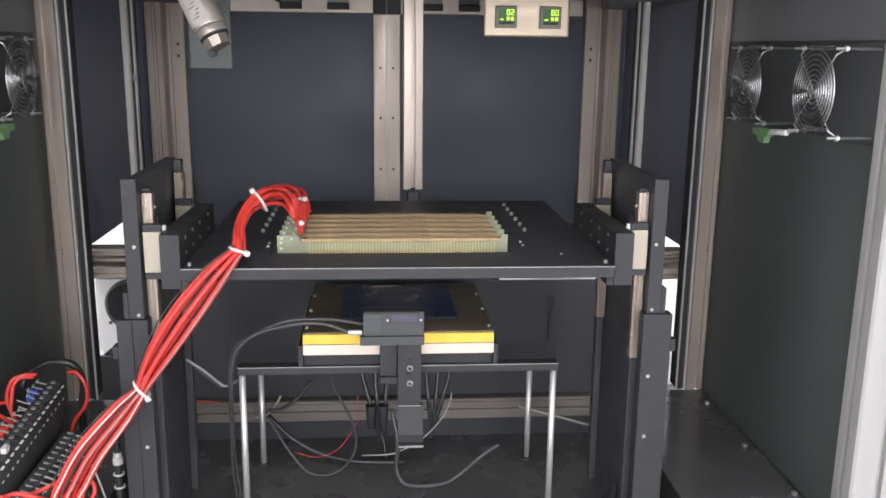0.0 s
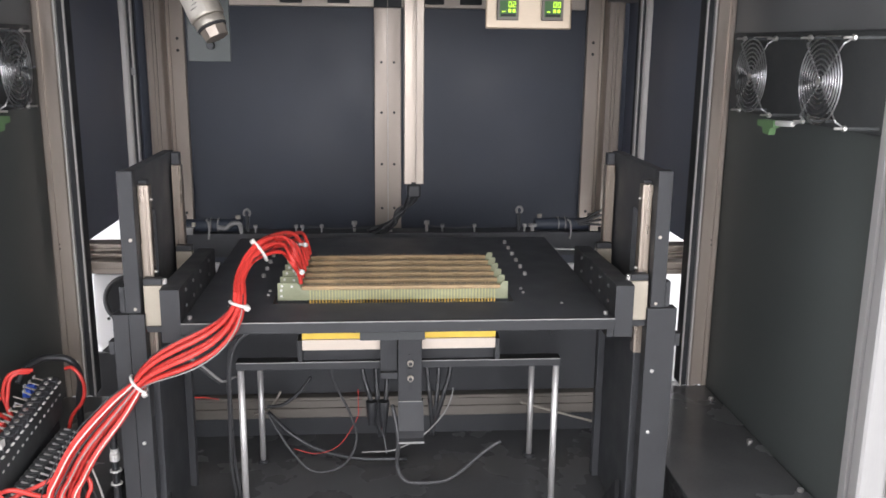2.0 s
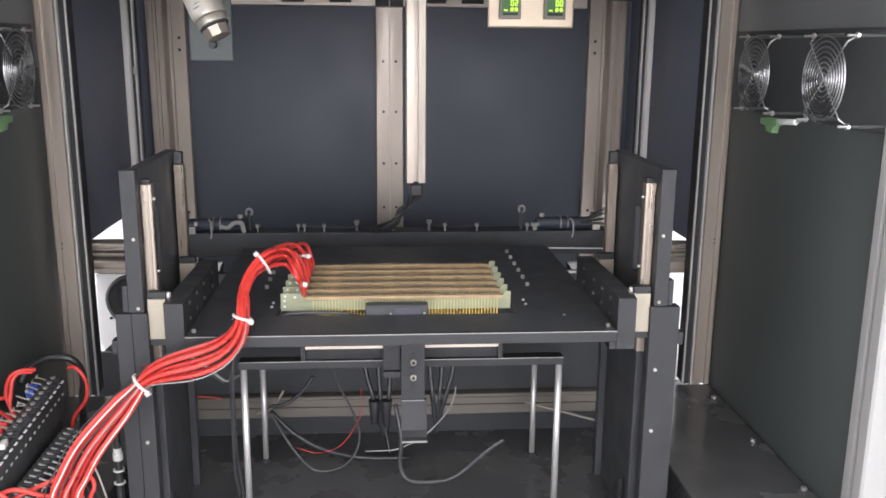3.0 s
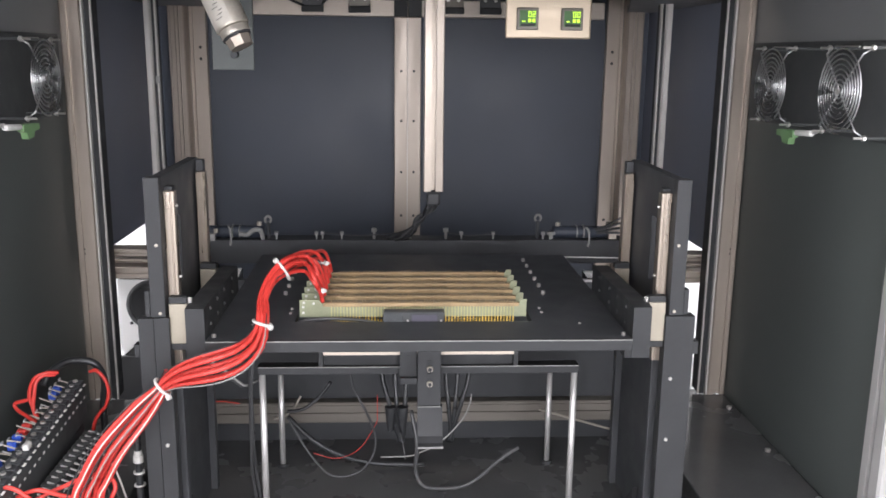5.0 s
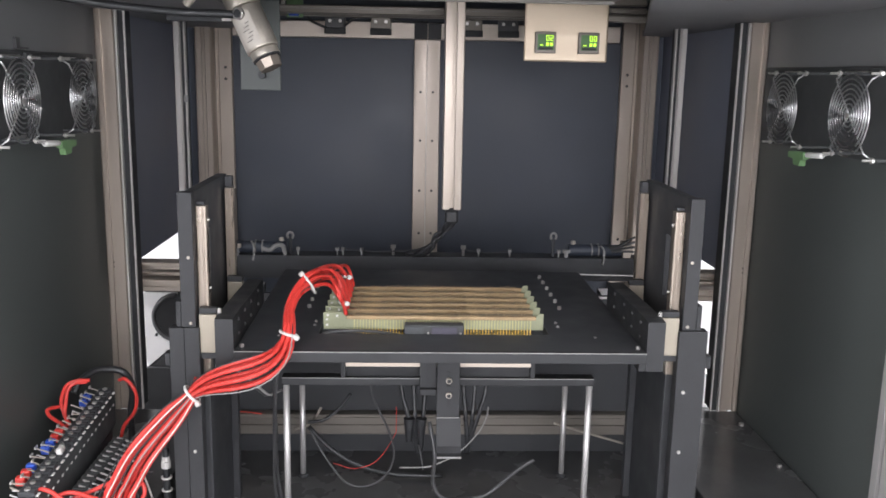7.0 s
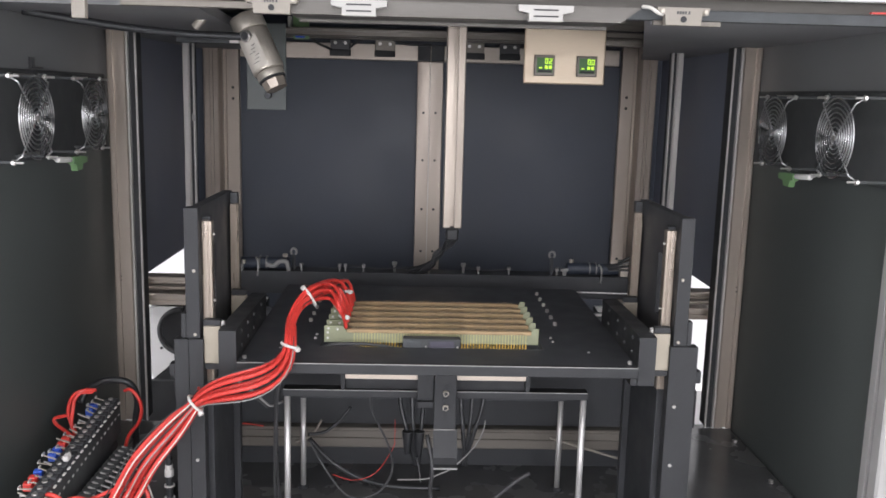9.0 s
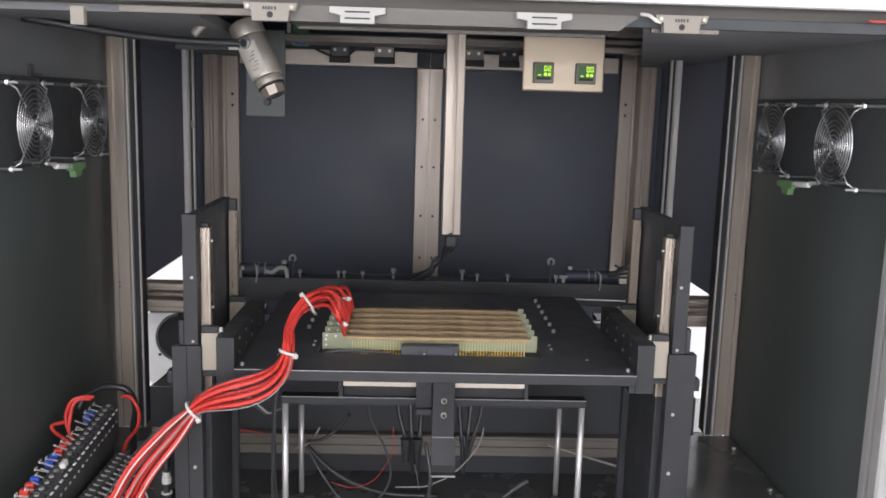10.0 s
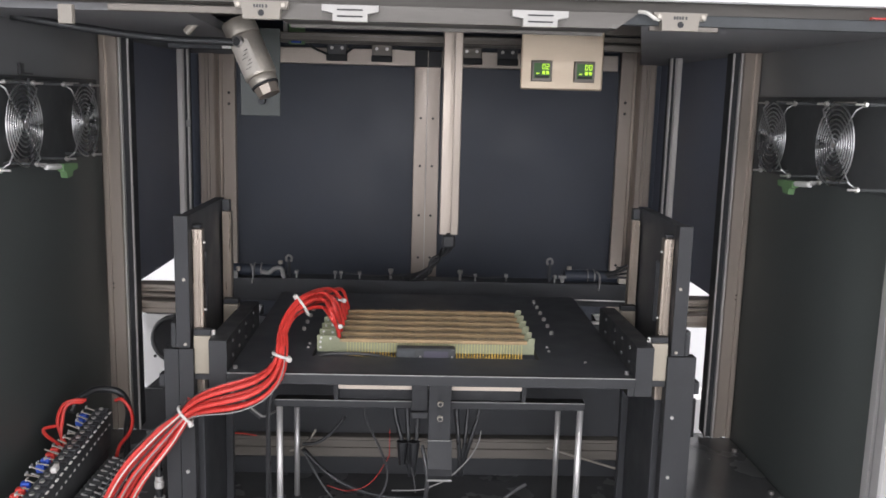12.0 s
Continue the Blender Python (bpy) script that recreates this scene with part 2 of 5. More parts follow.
# ---- the workshop round the machine ----
solid("ground", boxed(-2.4, 2.4, -3.0, 3.0, -0.88, -0.78), M_GROUND, "grey resin workshop floor", "floor", kind="structure")
solid("wall_north", boxed(-2.4, 2.4, 3.0, 3.1, -0.78, 1.9), M_WALL, "white painted workshop wall", "wall", kind="structure")
solid("wall_south", boxed(-2.4, 2.4, -3.1, -3.0, -0.78, 1.9), M_WALL, "white painted workshop wall", "wall", kind="structure")
solid("wall_east", boxed(2.4, 2.5, -3.0, 3.0, -0.78, 1.9), M_WALL, "white painted workshop wall", "wall", kind="structure")
solid("wall_west", boxed(-2.5, -2.4, -3.0, 3.0, -0.78, 1.9), M_WALL, "white painted workshop wall", "wall", kind="structure")
solid("ceiling", boxed(-2.4, 2.4, -3.0, 3.0, 1.9, 2.0), M_WALL, "white workshop ceiling", "ceiling", kind="structure")

# ---- machine cabinet ----
solid("base_cabinet", boxed(-0.64, 0.64, 0.37, 1.67, -0.78, 0.0145, 0.004), M_PAINT, "white powder-coated machine base cabinet on the floor", "machine base", kind="structure")
ZT, ZS, ZF = 0.93, 0.135, 0.075
solid("floor_1", boxed(-0.62, 0.62, 0.38, 1.66, ZF - 0.06, ZF), M_FLOOR, "black machine base plate", "base plate", kind="structure")
for side, s in (("east", 1), ("west", -1)):
    xa, xb = sorted((s * 0.40, s * 0.576))
    solid("floor_2" if s > 0 else "floor_3", boxed(xa, xb, 0.40, 0.95, ZF + 0.002, ZS, 0.002), M_FLOOR, "raised black side plate of the machine base", "base plate", kind="structure")
    xa, xb = sorted((s * 0.578, s * 0.595))
    solid("wall_front_" + side, boxed(xa, xb, 0.47, 0.972, ZF, 0.70), M_SIDE, "dark side panel of the machine with cooling fans", "side panel", kind="structure")
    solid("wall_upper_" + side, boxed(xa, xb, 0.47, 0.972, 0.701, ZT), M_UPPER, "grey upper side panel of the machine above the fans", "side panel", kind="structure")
    solid("wall_rear_" + side, boxed(xa, xb, 1.0, 1.60, 0.370, ZT), M_PANEL_LIT, "dark rear side panel of the machine, open below", "side panel", kind="structure")
solid("wall_back", boxed(-0.62, 0.62, 1.612, 1.63, ZF, ZT), M_PANEL, "black rear panel of the machine", "rear panel", kind="structure")
solid("ceiling_machine", boxed(-0.62, 0.62, 0.45, 1.63, ZT, ZT + 0.02), M_SIDE, "dark machine roof panel", "roof panel", kind="structure")


def post(name, outline, z0, z1, label, group="machine frame posts", material=None):
    return solid(name, prism(bmesh.new(), outline, "z", z0, z1), material or M_ALU, label, "post", group)


# rear centre post, wide, with a groove down its middle
rear = thing("rear_post", "wide aluminium rear post with a middle groove and screws", "post", (0, 1.593, ZF))
part("profile", prism(bmesh.new(), slot_outline(-0.032, 0.032, 1.593, 1.611, [("b", 0.0, 0.0025, 0.004)]), "z", ZF, 0.823), M_ALU_D, rear)
# pale strip paints the bright glint along the groove
part("groove_glint", boxed(-0.0008, 0.0008, 1.5922, 1.5968, ZF, 0.822), M_ALU_P, rear)
for x0, x1 in ((-0.032, -0.001), (0.001, 0.032)):
    part("end_cap", boxed(x0, x1, 1.5535, 1.5595, 0.824, 0.861, 0.001), M_DARK, rear, "dark plastic end cap")
for z in (0.582, 0.458, 0.35, 0.70):
    for x in (-0.015, 0.015):
        screw(rear, (x, 1.593, z), (0, -1, 0), 0.0032, 0.0008, material=M_DARK)
CX = 0.003


def span(s, a, b):
    """The two x places of a mirrored pair at distances a and b from the machine's middle."""
    return sorted((CX + s * a, CX + s * b))


for s in (-1, 1):
    ob = thing("rear_post", "aluminium rear corner post with small dark screws", "post", (s * 0.49, 1.593, ZF), "machine frame posts")
    x0, x1 = span(s, 0.473, 0.506)
    part("profile", prism(bmesh.new(), slot_outline(x0, x1, 1.593, 1.611, [("b", CX + s * 0.5035, 0.0015, 0.003)]), "z", ZF, 0.90), M_ALU_D, ob)
    x0, x1 = span(s, 0.5065, 0.5135)
    part("return_leg", boxed(x0, x1, 1.601, 1.611, ZF, 0.90), M_ALU_D, ob)
    for z in (0.750, 0.723, 0.34):
        screw(ob, (CX + s * 0.4885, 1.593, z), (0, -1, 0), 0.0036, 0.0006, material=M_HOLE)
    x0, x1 = span(s, 0.514, 0.551)
    post("corner_post", slot_outline(x0, x1, 1.55, 1.60, [("b", CX + s * 0.5265, 0.003, 0.006), ("b", CX + s * 0.5345, 0.0025, 0.005), ("b", CX + s * 0.545, 0.0012, 0.002)], 0.002), ZF, 0.90, "aluminium corner post of the machine frame", material=M_ALU_D)
    inner = thing("inner_post", "slim bright aluminium inner post with a thin edge strip", "post", (CX + s * 0.503, 1.22, 0.40), "machine frame posts")
    x0, x1 = span(s, 0.496, 0.509)
    part("profile", prism(bmesh.new(), slot_outline(x0, x1, 1.20, 1.24, [("b", CX + s * 0.4985, 0.0015, 0.003)]), "z", 0.40, 0.90), M_ALU_P, inner)
    x0, x1 = span(s, 0.4905, 0.4955)
    part("dark_strip", boxed(x0, x1, 1.206, 1.24, 0.40, 0.90), M_DARK, inner)
    x0, x1 = span(s, 0.4872, 0.4900)
    part("edge_strip", boxed(x0, x1, 1.203, 1.216, 0.40, 0.90, 0.0005), M_ALU_P, inner, "thin bright edge strip")
    if s < 0:
        part("clip", boxed(-0.4885, -0.480, 1.196, 1.2025, 0.680, 0.694, 0.001), M_PALE, inner, "small pale cable clip")
    mid = thing("middle_post", "aluminium middle post with bright edge beside the fan panel", "post", (CX + s * 0.558, 0.97, ZS), "machine frame posts")
    # two pale strips paint the edge highlights, the dark one the recess shade
    e0, e1 = span(s, 0.5235, 0.5262)
    part("edge_strip", boxed(e0, e1, 0.949, 0.955, ZS, 0.84, 0.0005), M_ALU_P, mid, "pale strip drawn as an edge highlight of the post")
    w0, w1 = span(s, 0.5266, 0.5362)
    part("dark_strip", boxed(w0, w1, 0.953, 0.99, ZS, 0.8412), M_DARK, mid)
    e0, e1 = span(s, 0.5366, 0.5400)
    part("bevel_highlight", boxed(e0, e1, 0.9455, 0.985, ZS, 0.84, 0.0008), M_ALU_P, mid)
    x0, x1 = span(s, 0.5404, 0.5745)
    part("profile", prism(bmesh.new(), slot_outline(x0, x1, 0.948, 0.995, [("b", CX + s * 0.5585, 0.0115, 0.005), ("b", CX + s * 0.5715, 0.001, 0.002)], 0.003), "z", ZS, 0.8415), M_ALU_D, mid)
    for z in (0.40, 0.408):
        screw(mid, (CX + s * 0.5645, 0.953, z), (0, -1, 0), 0.002, 0.0008, material=M_HOLE)
    x0, x1 = sorted((s * 0.567, s * 0.617))
    post("front_post", slot_outline(x0, x1, 0.42, 0.466, [("b", s * 0.603, 0.009, 0.008), ("l" if s > 0 else "r", 0.445, 0.009, 0.008)], 0.003), ZF, ZT, "pale aluminium front post", material=M_FRONT)

# ---- lift: side plates, rails, legs ----
def lift_side(s):
    ob = thing("lift_column", "black lift side plate with two vertical steel rails", "lift column", (CX + s * 0.33, 0.64, ZF), "lift columns")

    def bx(a, b, *r):
        return boxed(*span(s, a, b), *r)
    # the plate is made of four pieces round an upright slot
    bm = bx(0.3195, 0.333, 0.5315, 0.602, ZF, 0.592)
    for r in ((0.602, 0.624, 0.530, 0.592), (0.602, 0.624, ZF, 0.440), (0.624, 0.744, ZF, 0.592)):
        lo, hi = span(s, 0.3195, 0.333)
        box(bm, lo, hi, *r)
    part("side_plate", bm, M_BLACK, ob)
    if s > 0:
        part("leg", bx(0.3125, 0.3510, 0.512, 0.5305, ZF, 0.419, 0.0012), M_DARK, ob)
    else:
        part("leg", bx(0.3125, 0.3315, 0.512, 0.5305, ZF, 0.419, 0.0008), M_DARK, ob)
        part("leg", bx(0.3319, 0.3510, 0.5125, 0.5305, ZF, 0.4185, 0.0008), M_DARK, ob)
    part("front_edge", bx(0.3165, 0.3350, 0.514, 0.5305, 0.4195, 0.594, 0.0012), M_DARK, ob)
    part("side_block", bx(0.3355, 0.3420, 0.516, 0.5305, 0.4195, 0.453, 0.001), M_DARK, ob)
    for y in (0.5315, 0.711):
        lo, hi = span(s, 0.3030, 0.3165)
        part("rail", prism(bmesh.new(), slot_outline(lo, hi, y, y + 0.015, [("b", CX + s * 0.3065, 0.0015, 0.002), ("b", CX + s * 0.3085, 0.001, 0.0015), ("b", CX + s * 0.3145, 0.001, 0.0012)], 0.001), "z", 0.353, 0.574), M_RAIL, ob, "bright steel linear rail")
    part("rail_backing", bx(0.3085, 0.3190, 0.5468, 0.560, ZF, 0.578, 0.001), M_BLACK, ob)
    part("rail_backing", bx(0.3085, 0.3190, 0.7268, 0.742, ZF, 0.590, 0.001), M_BLACK, ob)
    for y, z in ((0.514, 0.511), (0.514, 0.425)):
        screw(ob, (CX + s * 0.323, y, z), (0, -1, 0), 0.0021, 0.0015, material=M_CYL)
    for z in (0.335, 0.250):
        screw(ob, (CX + s * 0.323, 0.512, z), (0, -1, 0), 0.0024, 0.002, material=M_STEEL)
    for z in (0.556, 0.466):
        screw(ob, (CX + s * 0.302, 0.539, z), (-s, 0, 0), 0.002, 0.0015, material=M_STEEL)
    part("outer_bracket", bx(0.3515, 0.3585, 0.515, 0.5305, 0.367, 0.384, 0.001), M_DARK, ob)
    return ob


for s in (-1, 1):
    lift_side(s)

# ---- moving table ----
TOP = 0.395
table = thing("lift_table", "black anodised lift table sliding on steel rails", "lift table", (0, 0.70, TOP - 0.02))
OX0, OX1, OY0, OY1 = -0.162, 0.153, 0.571, 0.80


def holed_plate(outer, hole, z0, z1):
    """A plate with a rectangular hole; outer and hole are x0, x1, y0, y1."""
    bm = bmesh.new()
    rings = []
    for x0, x1, y0, y1 in (outer, hole):
        for z in (z0, z1):
            rings.append([bm.verts.new(p) for p in ((x0, y0, z), (x1, y0, z), (x1, y1, z), (x0, y1, z))])
    low_out, top_out, low_in, top_in = rings
    for a, b in ((top_out, top_in), (low_in, low_out), (low_out, top_out), (top_in, low_in)):
        for k in range(4):
            bm.faces.new((a[k], a[(k + 1) % 4], b[(k + 1) % 4], b[k]))
    bmesh.ops.recalc_face_normals(bm, faces=bm.faces)
    return bm


part("plate", holed_plate((-0.262, 0.268, 0.497, 0.96), (OX0, OX1, OY0, OY1), TOP - 0.01, TOP), M_BLACK, table)
part("front_lip", boxed(-0.262, 0.268, 0.488, 0.4965, TOP - 0.0135, TOP + 0.001, 0.0012), M_DARK, table)
# pale strip paints the highlight along the lip's upper edge
part("edge_highlight", boxed(-0.261, 0.267, 0.4872, 0.4885, TOP + 0.0002, TOP + 0.0014), M_PALE, table, "pale strip drawn as the front edge highlight")
part("rear_lip", boxed(-0.262, 0.268, 0.9605, 0.968, TOP - 0.019, TOP), M_BLACK, table)
for s in (-1, 1):
    lo, hi = span(s, 0.2655, 0.2885)
    part("side_arm", prism(bmesh.new(), [(0.494, TOP - 0.013), (0.494, TOP - 0.025), (0.73, TOP - 0.025), (0.73, TOP + 0.038), (0.56, TOP + 0.042), (0.508, TOP + 0.042), (0.494, TOP + 0.041)], "x", lo, hi), M_DARK, table)
    lo, hi = span(s, 0.2560, 0.2650)
    part("arm_foot", boxed(lo, hi, 0.4935, 0.56, TOP - 0.025, TOP - 0.0142, 0.0008), M_DARK, table)
    for y in (0.5315, 0.711):
        lo, hi = span(s, 0.2910, 0.3135)
        block = part("carriage", boxed(lo, hi, y - 0.014, y - 0.001, TOP - 0.011, TOP + 0.0405, 0.0012), M_BLOCK, table, "satin metal rail carriage")
        for z in (TOP - 0.0195, TOP + 0.0408):
            part("end_cap", boxed(lo, hi, y - 0.013, y - 0.001, z, z + 0.0082, 0.001), M_DARK, block)
    for y in (0.53, 0.575, 0.62, 0.68):
        for z in (0.012, 0.032):
            screw(table, (CX + s * 0.2655, y, TOP + z), (-s, 0, 0), 0.0025, 0.0015, material=M_GCAB)
    for k in range(6):
        screw(table, (s * 0.190, 0.706 + 0.042 * k, TOP), (0, 0, 1), 0.0030, 0.005)
    for y in (0.61, 0.63):
        screw(table, (s * 0.172, y, TOP), (0, 0, 1), 0.002, 0.002)
    screw(table, (CX + s * 0.258, 0.51, TOP), (0, 0, 1), 0.003, 0.004)
    screw(table, (s * 0.215, 0.56, TOP), (0, 0, 1), 0.002, 0.001)
    screw(table, (CX + s * 0.288, 0.522, TOP + 0.042), (0, 0, 1), 0.003, 0.006)

# ---- circuit cards on the table ----
PITCH, Y0 = 0.0335, 0.604


def card(k):
    y = Y0 + PITCH * k
    ob = thing("circuit_card", "pale green circuit card with gold contact bar and pins", "circuit card", (0, y, TOP - 0.012), "circuit cards on the table")
    zb, zt = TOP - 0.0030, TOP + 0.0210
    out = [(-0.159, zb), (0.150, zb), (0.150, zt), (0.142, zt), (0.139, zt - 0.008), (-0.127, zt - 0.008), (-0.133, zt), (-0.159, zt)]
    part("board", prism(bmesh.new(), out, "y", y, y + 0.002), M_PCB, ob)
    part("contact_bar", boxed(-0.127, 0.139, y - 0.0032, y + 0.0032, zt - 0.0090, zt - 0.0040, 0.0006), M_GOLD, ob, "worn gold contact bar")
    # dark strip paints the shaded gap in front of each rear card
    if k:
        part("gap_strip", boxed(-0.127, 0.139, y - 0.0030, y - 0.0012, zt - 0.0165, zt - 0.0092), M_PCBD, ob, "dark brown strip painted as the gap between bars")
    bm, lo, tr_ = bmesh.new(), bmesh.new(), bmesh.new()
    for i in range(60):
        x = -0.116 + i * 0.0042
        if random.random() < 0.85:
            box(bm, x - 0.0006, x + 0.0006, y - 0.0008, y + 0.0008, zt - 0.0040, zt - 0.0028 + 0.0024 * random.random())
        box(lo, x - 0.0008, x + 0.0008, y - 0.0016, y - 0.0002, zb - 0.0080, zb + 0.0006)
        box(tr_, x - 0.0007, x + 0.0007, y - 0.0010, y - 0.0002, zb + 0.0007, zt - 0.0092)
    tagged(part("tip_strip", bm, M_GOLD, ob), kind="stuff")
    tagged(part("pin_comb", lo, M_PIN, ob), kind="stuff")
    tagged(part("trace_strip", tr_, M_TRACE, ob), kind="stuff")
    for x, z in ((-0.154, zb + 0.006), (-0.154, zb + 0.014), (-0.153, zt - 0.004), (-0.140, zt - 0.005)):
        part("hole", rod(bmesh.new(), (x, y - 0.0004, z), (x, y + 0.001, z), 0.0018, 10), M_HOLE if z > zb + 0.02 else M_WHITE, ob)
    return ob


CARDS = [card(k) for k in range(6)]

# ---- fixture under the table ----
fix = thing("test_fixture", "test fixture with yellow and cream edged box on four rods", "test fixture", (0, 0.75, ZF))
part("cross_bar", boxed(-0.219, 0.2275, 0.605, 0.627, 0.3085, 0.3195, 0.001), M_DARK, fix)
part("cross_bar", boxed(-0.219, 0.2275, 0.790, 0.812, 0.240, 0.250, 0.001), M_BLACK, fix)
# highlight on the bar's top edge, painted as a pale strip
part("edge_highlight", boxed(-0.218, 0.2265, 0.6044, 0.6055, 0.3187, 0.3199), M_PALE, fix, "pale strip drawn as an edge highlight")
for s in (-1, 1):
    lo, hi = span(s, 0.128, 0.140)
    part("side_bar", boxed(lo, hi, 0.6275, 0.85, 0.309, 0.3195, 0.001), M_BLACK, fix)
    for y, z in ((0.616, 0.308), (0.801, 0.2395)):
        part("rod", rod(bmesh.new(), (0.0045 + s * 0.2185, y, ZF), (0.0045 + s * 0.2185, y, z), 0.0047, 20), M_ROD, fix, "bright steel rod", smooth=True)
        part("rod_foot", rod(bmesh.new(), (0.0045 + s * 0.2185, y, ZF), (0.0045 + s * 0.2185, y, ZF + 0.006), 0.009, 16, bevel=0.001), M_DARK, fix, smooth=True)
    lo, hi = span(s, 0.1315, 0.1385)
    part("upright", boxed(lo, hi, 0.6055, 0.85, 0.320, 0.350, 0.001), M_DARK, fix)
    for y in (0.62, 0.70, 0.78):
        screw(fix, (CX + s * 0.1265, y, 0.3705), (0, 0, 1), 0.0025, 0.003)
part("box_body", boxed(-0.128, 0.134, 0.612, 0.85, 0.320, 0.3385), M_HOLE, fix)
part("cream_edge", boxed(-0.128, 0.134, 0.598, 0.85, 0.339, 0.3535, 0.0006), M_CREAM, fix, "cream acrylic layer")
part("yellow_edge", boxed(-0.128, 0.134, 0.598, 0.85, 0.3545, 0.3685, 0.0006), M_YEL, fix, "yellow acrylic layer")
part("top_board", boxed(-0.1278, 0.1338, 0.601, 0.85, 0.369, 0.3705), M_PCBD, fix)
part("blue_window", boxed(-0.08, 0.088, 0.66, 0.835, 0.371, 0.3725), M_BLUE, fix, "dark blue film")
sensor = thing("proximity_sensor", "black sensor block on a slotted bracket with a metal plug", "sensor", (0, 0.59, 0.29))
part("block", boxed(-0.0455, 0.036, 0.5752, 0.5925, 0.373, 0.4065, 0.0015), M_FAN, sensor)
part("cover", boxed(-0.050, 0.036, 0.5735, 0.5975, 0.3600, 0.3725, 0.001), M_FAN, sensor)
part("lens_window", boxed(-0.008, 0.0262, 0.5735, 0.5739, 0.393, 0.4035), M_LENS, sensor, "grey glass lens window")
part("end_block", boxed(-0.0457, -0.020, 0.5732, 0.5750, 0.378, 0.4045, 0.0006), M_MATTE, sensor)
part("lens_rim", boxed(-0.0105, 0.0288, 0.5740, 0.5750, 0.391, 0.4055, 0.0004), M_BLACK, sensor)
for x in (-0.013, 0.0315):
    screw(sensor, (x, 0.5755, 0.395), (0, -1, 0), 0.0016, 0.001)
part("bracket_back", boxed(-0.0235, 0.000, 0.588, 0.5965, 0.303, 0.3595, 0.001), M_DARK, sensor)
part("bracket_step", boxed(-0.0235, 0.000, 0.580, 0.5875, 0.303, 0.312, 0.001), M_DARK, sensor)
part("bracket_plate", boxed(0.0005, 0.0325, 0.5785, 0.5875, 0.272, 0.3595, 0.001), M_DARK, sensor)
part("slot", boxed(0.0145, 0.0195, 0.5775, 0.5783, 0.286, 0.3385), M_HOLE, sensor)
part("slot", boxed(-0.0145, -0.0095, 0.5872, 0.5878, 0.319, 0.342), M_HOLE, sensor)
for z in (0.305, 0.3265):
    screw(sensor, (0.017, 0.5775, z), (0, -1, 0), 0.0042, 0.004, material=M_CYL)
    part("hex_socket", rod(bmesh.new(), (0.017, 0.5732, z), (0.017, 0.5726, z), 0.0029, 6), M_HOLE, sensor)
part("washer", rod(bmesh.new(), (0.017, 0.5776, 0.3165), (0.017, 0.576, 0.3165), 0.0034, 14), M_DARK, sensor)
screw(sensor, (0.017, 0.579, 0.2655), (0, -1, 0), 0.0018, 0.001)
part("foot", prism(bmesh.new(), [(0.5785, 0.2715), (0.5875, 0.2715), (0.5875, 0.264), (0.567, 0.232), (0.552, 0.2245), (0.545, 0.2245), (0.545, 0.228), (0.552, 0.2295), (0.560, 0.236)], "x", 0.0005, 0.0345), M_DARK, sensor)
# bright bracket edges are painted with pale strips
part("foot_edge", boxed(0.0008, 0.0342, 0.5442, 0.5449, 0.2252, 0.2275), M_PALE, sensor, "pale strip drawn as an edge highlight")
part("foot_edge", boxed(0.0008, 0.0322, 0.5776, 0.5783, 0.2705, 0.2718), M_PALE, sensor, "pale strip drawn as an edge highlight")
part("plug", rod(bmesh.new(), (-0.066, 0.575, 0.379), (-0.047, 0.575, 0.379), 0.0036, 14, bevel=0.0006), M_ROD, sensor, "bright metal plug", smooth=True)

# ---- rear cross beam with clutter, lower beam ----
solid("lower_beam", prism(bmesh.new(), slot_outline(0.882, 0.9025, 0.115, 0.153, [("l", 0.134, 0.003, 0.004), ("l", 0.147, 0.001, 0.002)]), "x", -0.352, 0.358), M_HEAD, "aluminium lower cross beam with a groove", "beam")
# added dark sheet that stands for the dark space under the table
solid("wall_dark_sheet", boxed(-0.375, 0.375, 0.903, 0.912, ZF, 0.366), M_FLAT_DARK, "dark sheet added behind the fixture", "bulkhead", kind="structure")
solid("rear_cross_beam", boxed(-0.50, 0.50, 1.17, 1.22, 0.33, 0.378, 0.002), M_BLACK, "black rear cross beam carrying sensors", "beam")
for s in (-1, 1):
    x0, x1 = sorted((s * 0.40, s * 0.575))
    for z0, z1 in ((0.3745 - 0.005 * s, 0.3875 - 0.005 * s), (0.363 - 0.005 * s, 0.370 - 0.005 * s), (0.333 - 0.005 * s, 0.355 - 0.005 * s)):
        solid("side_beam", prism(bmesh.new(), slot_outline(1.02, 1.06, z0, z1, [("l", (z0 + z1) / 2, 0.004, 0.005)]), "x", x0, x1), M_ALU_H, "aluminium side beam of the frame", "beam", "side beams")

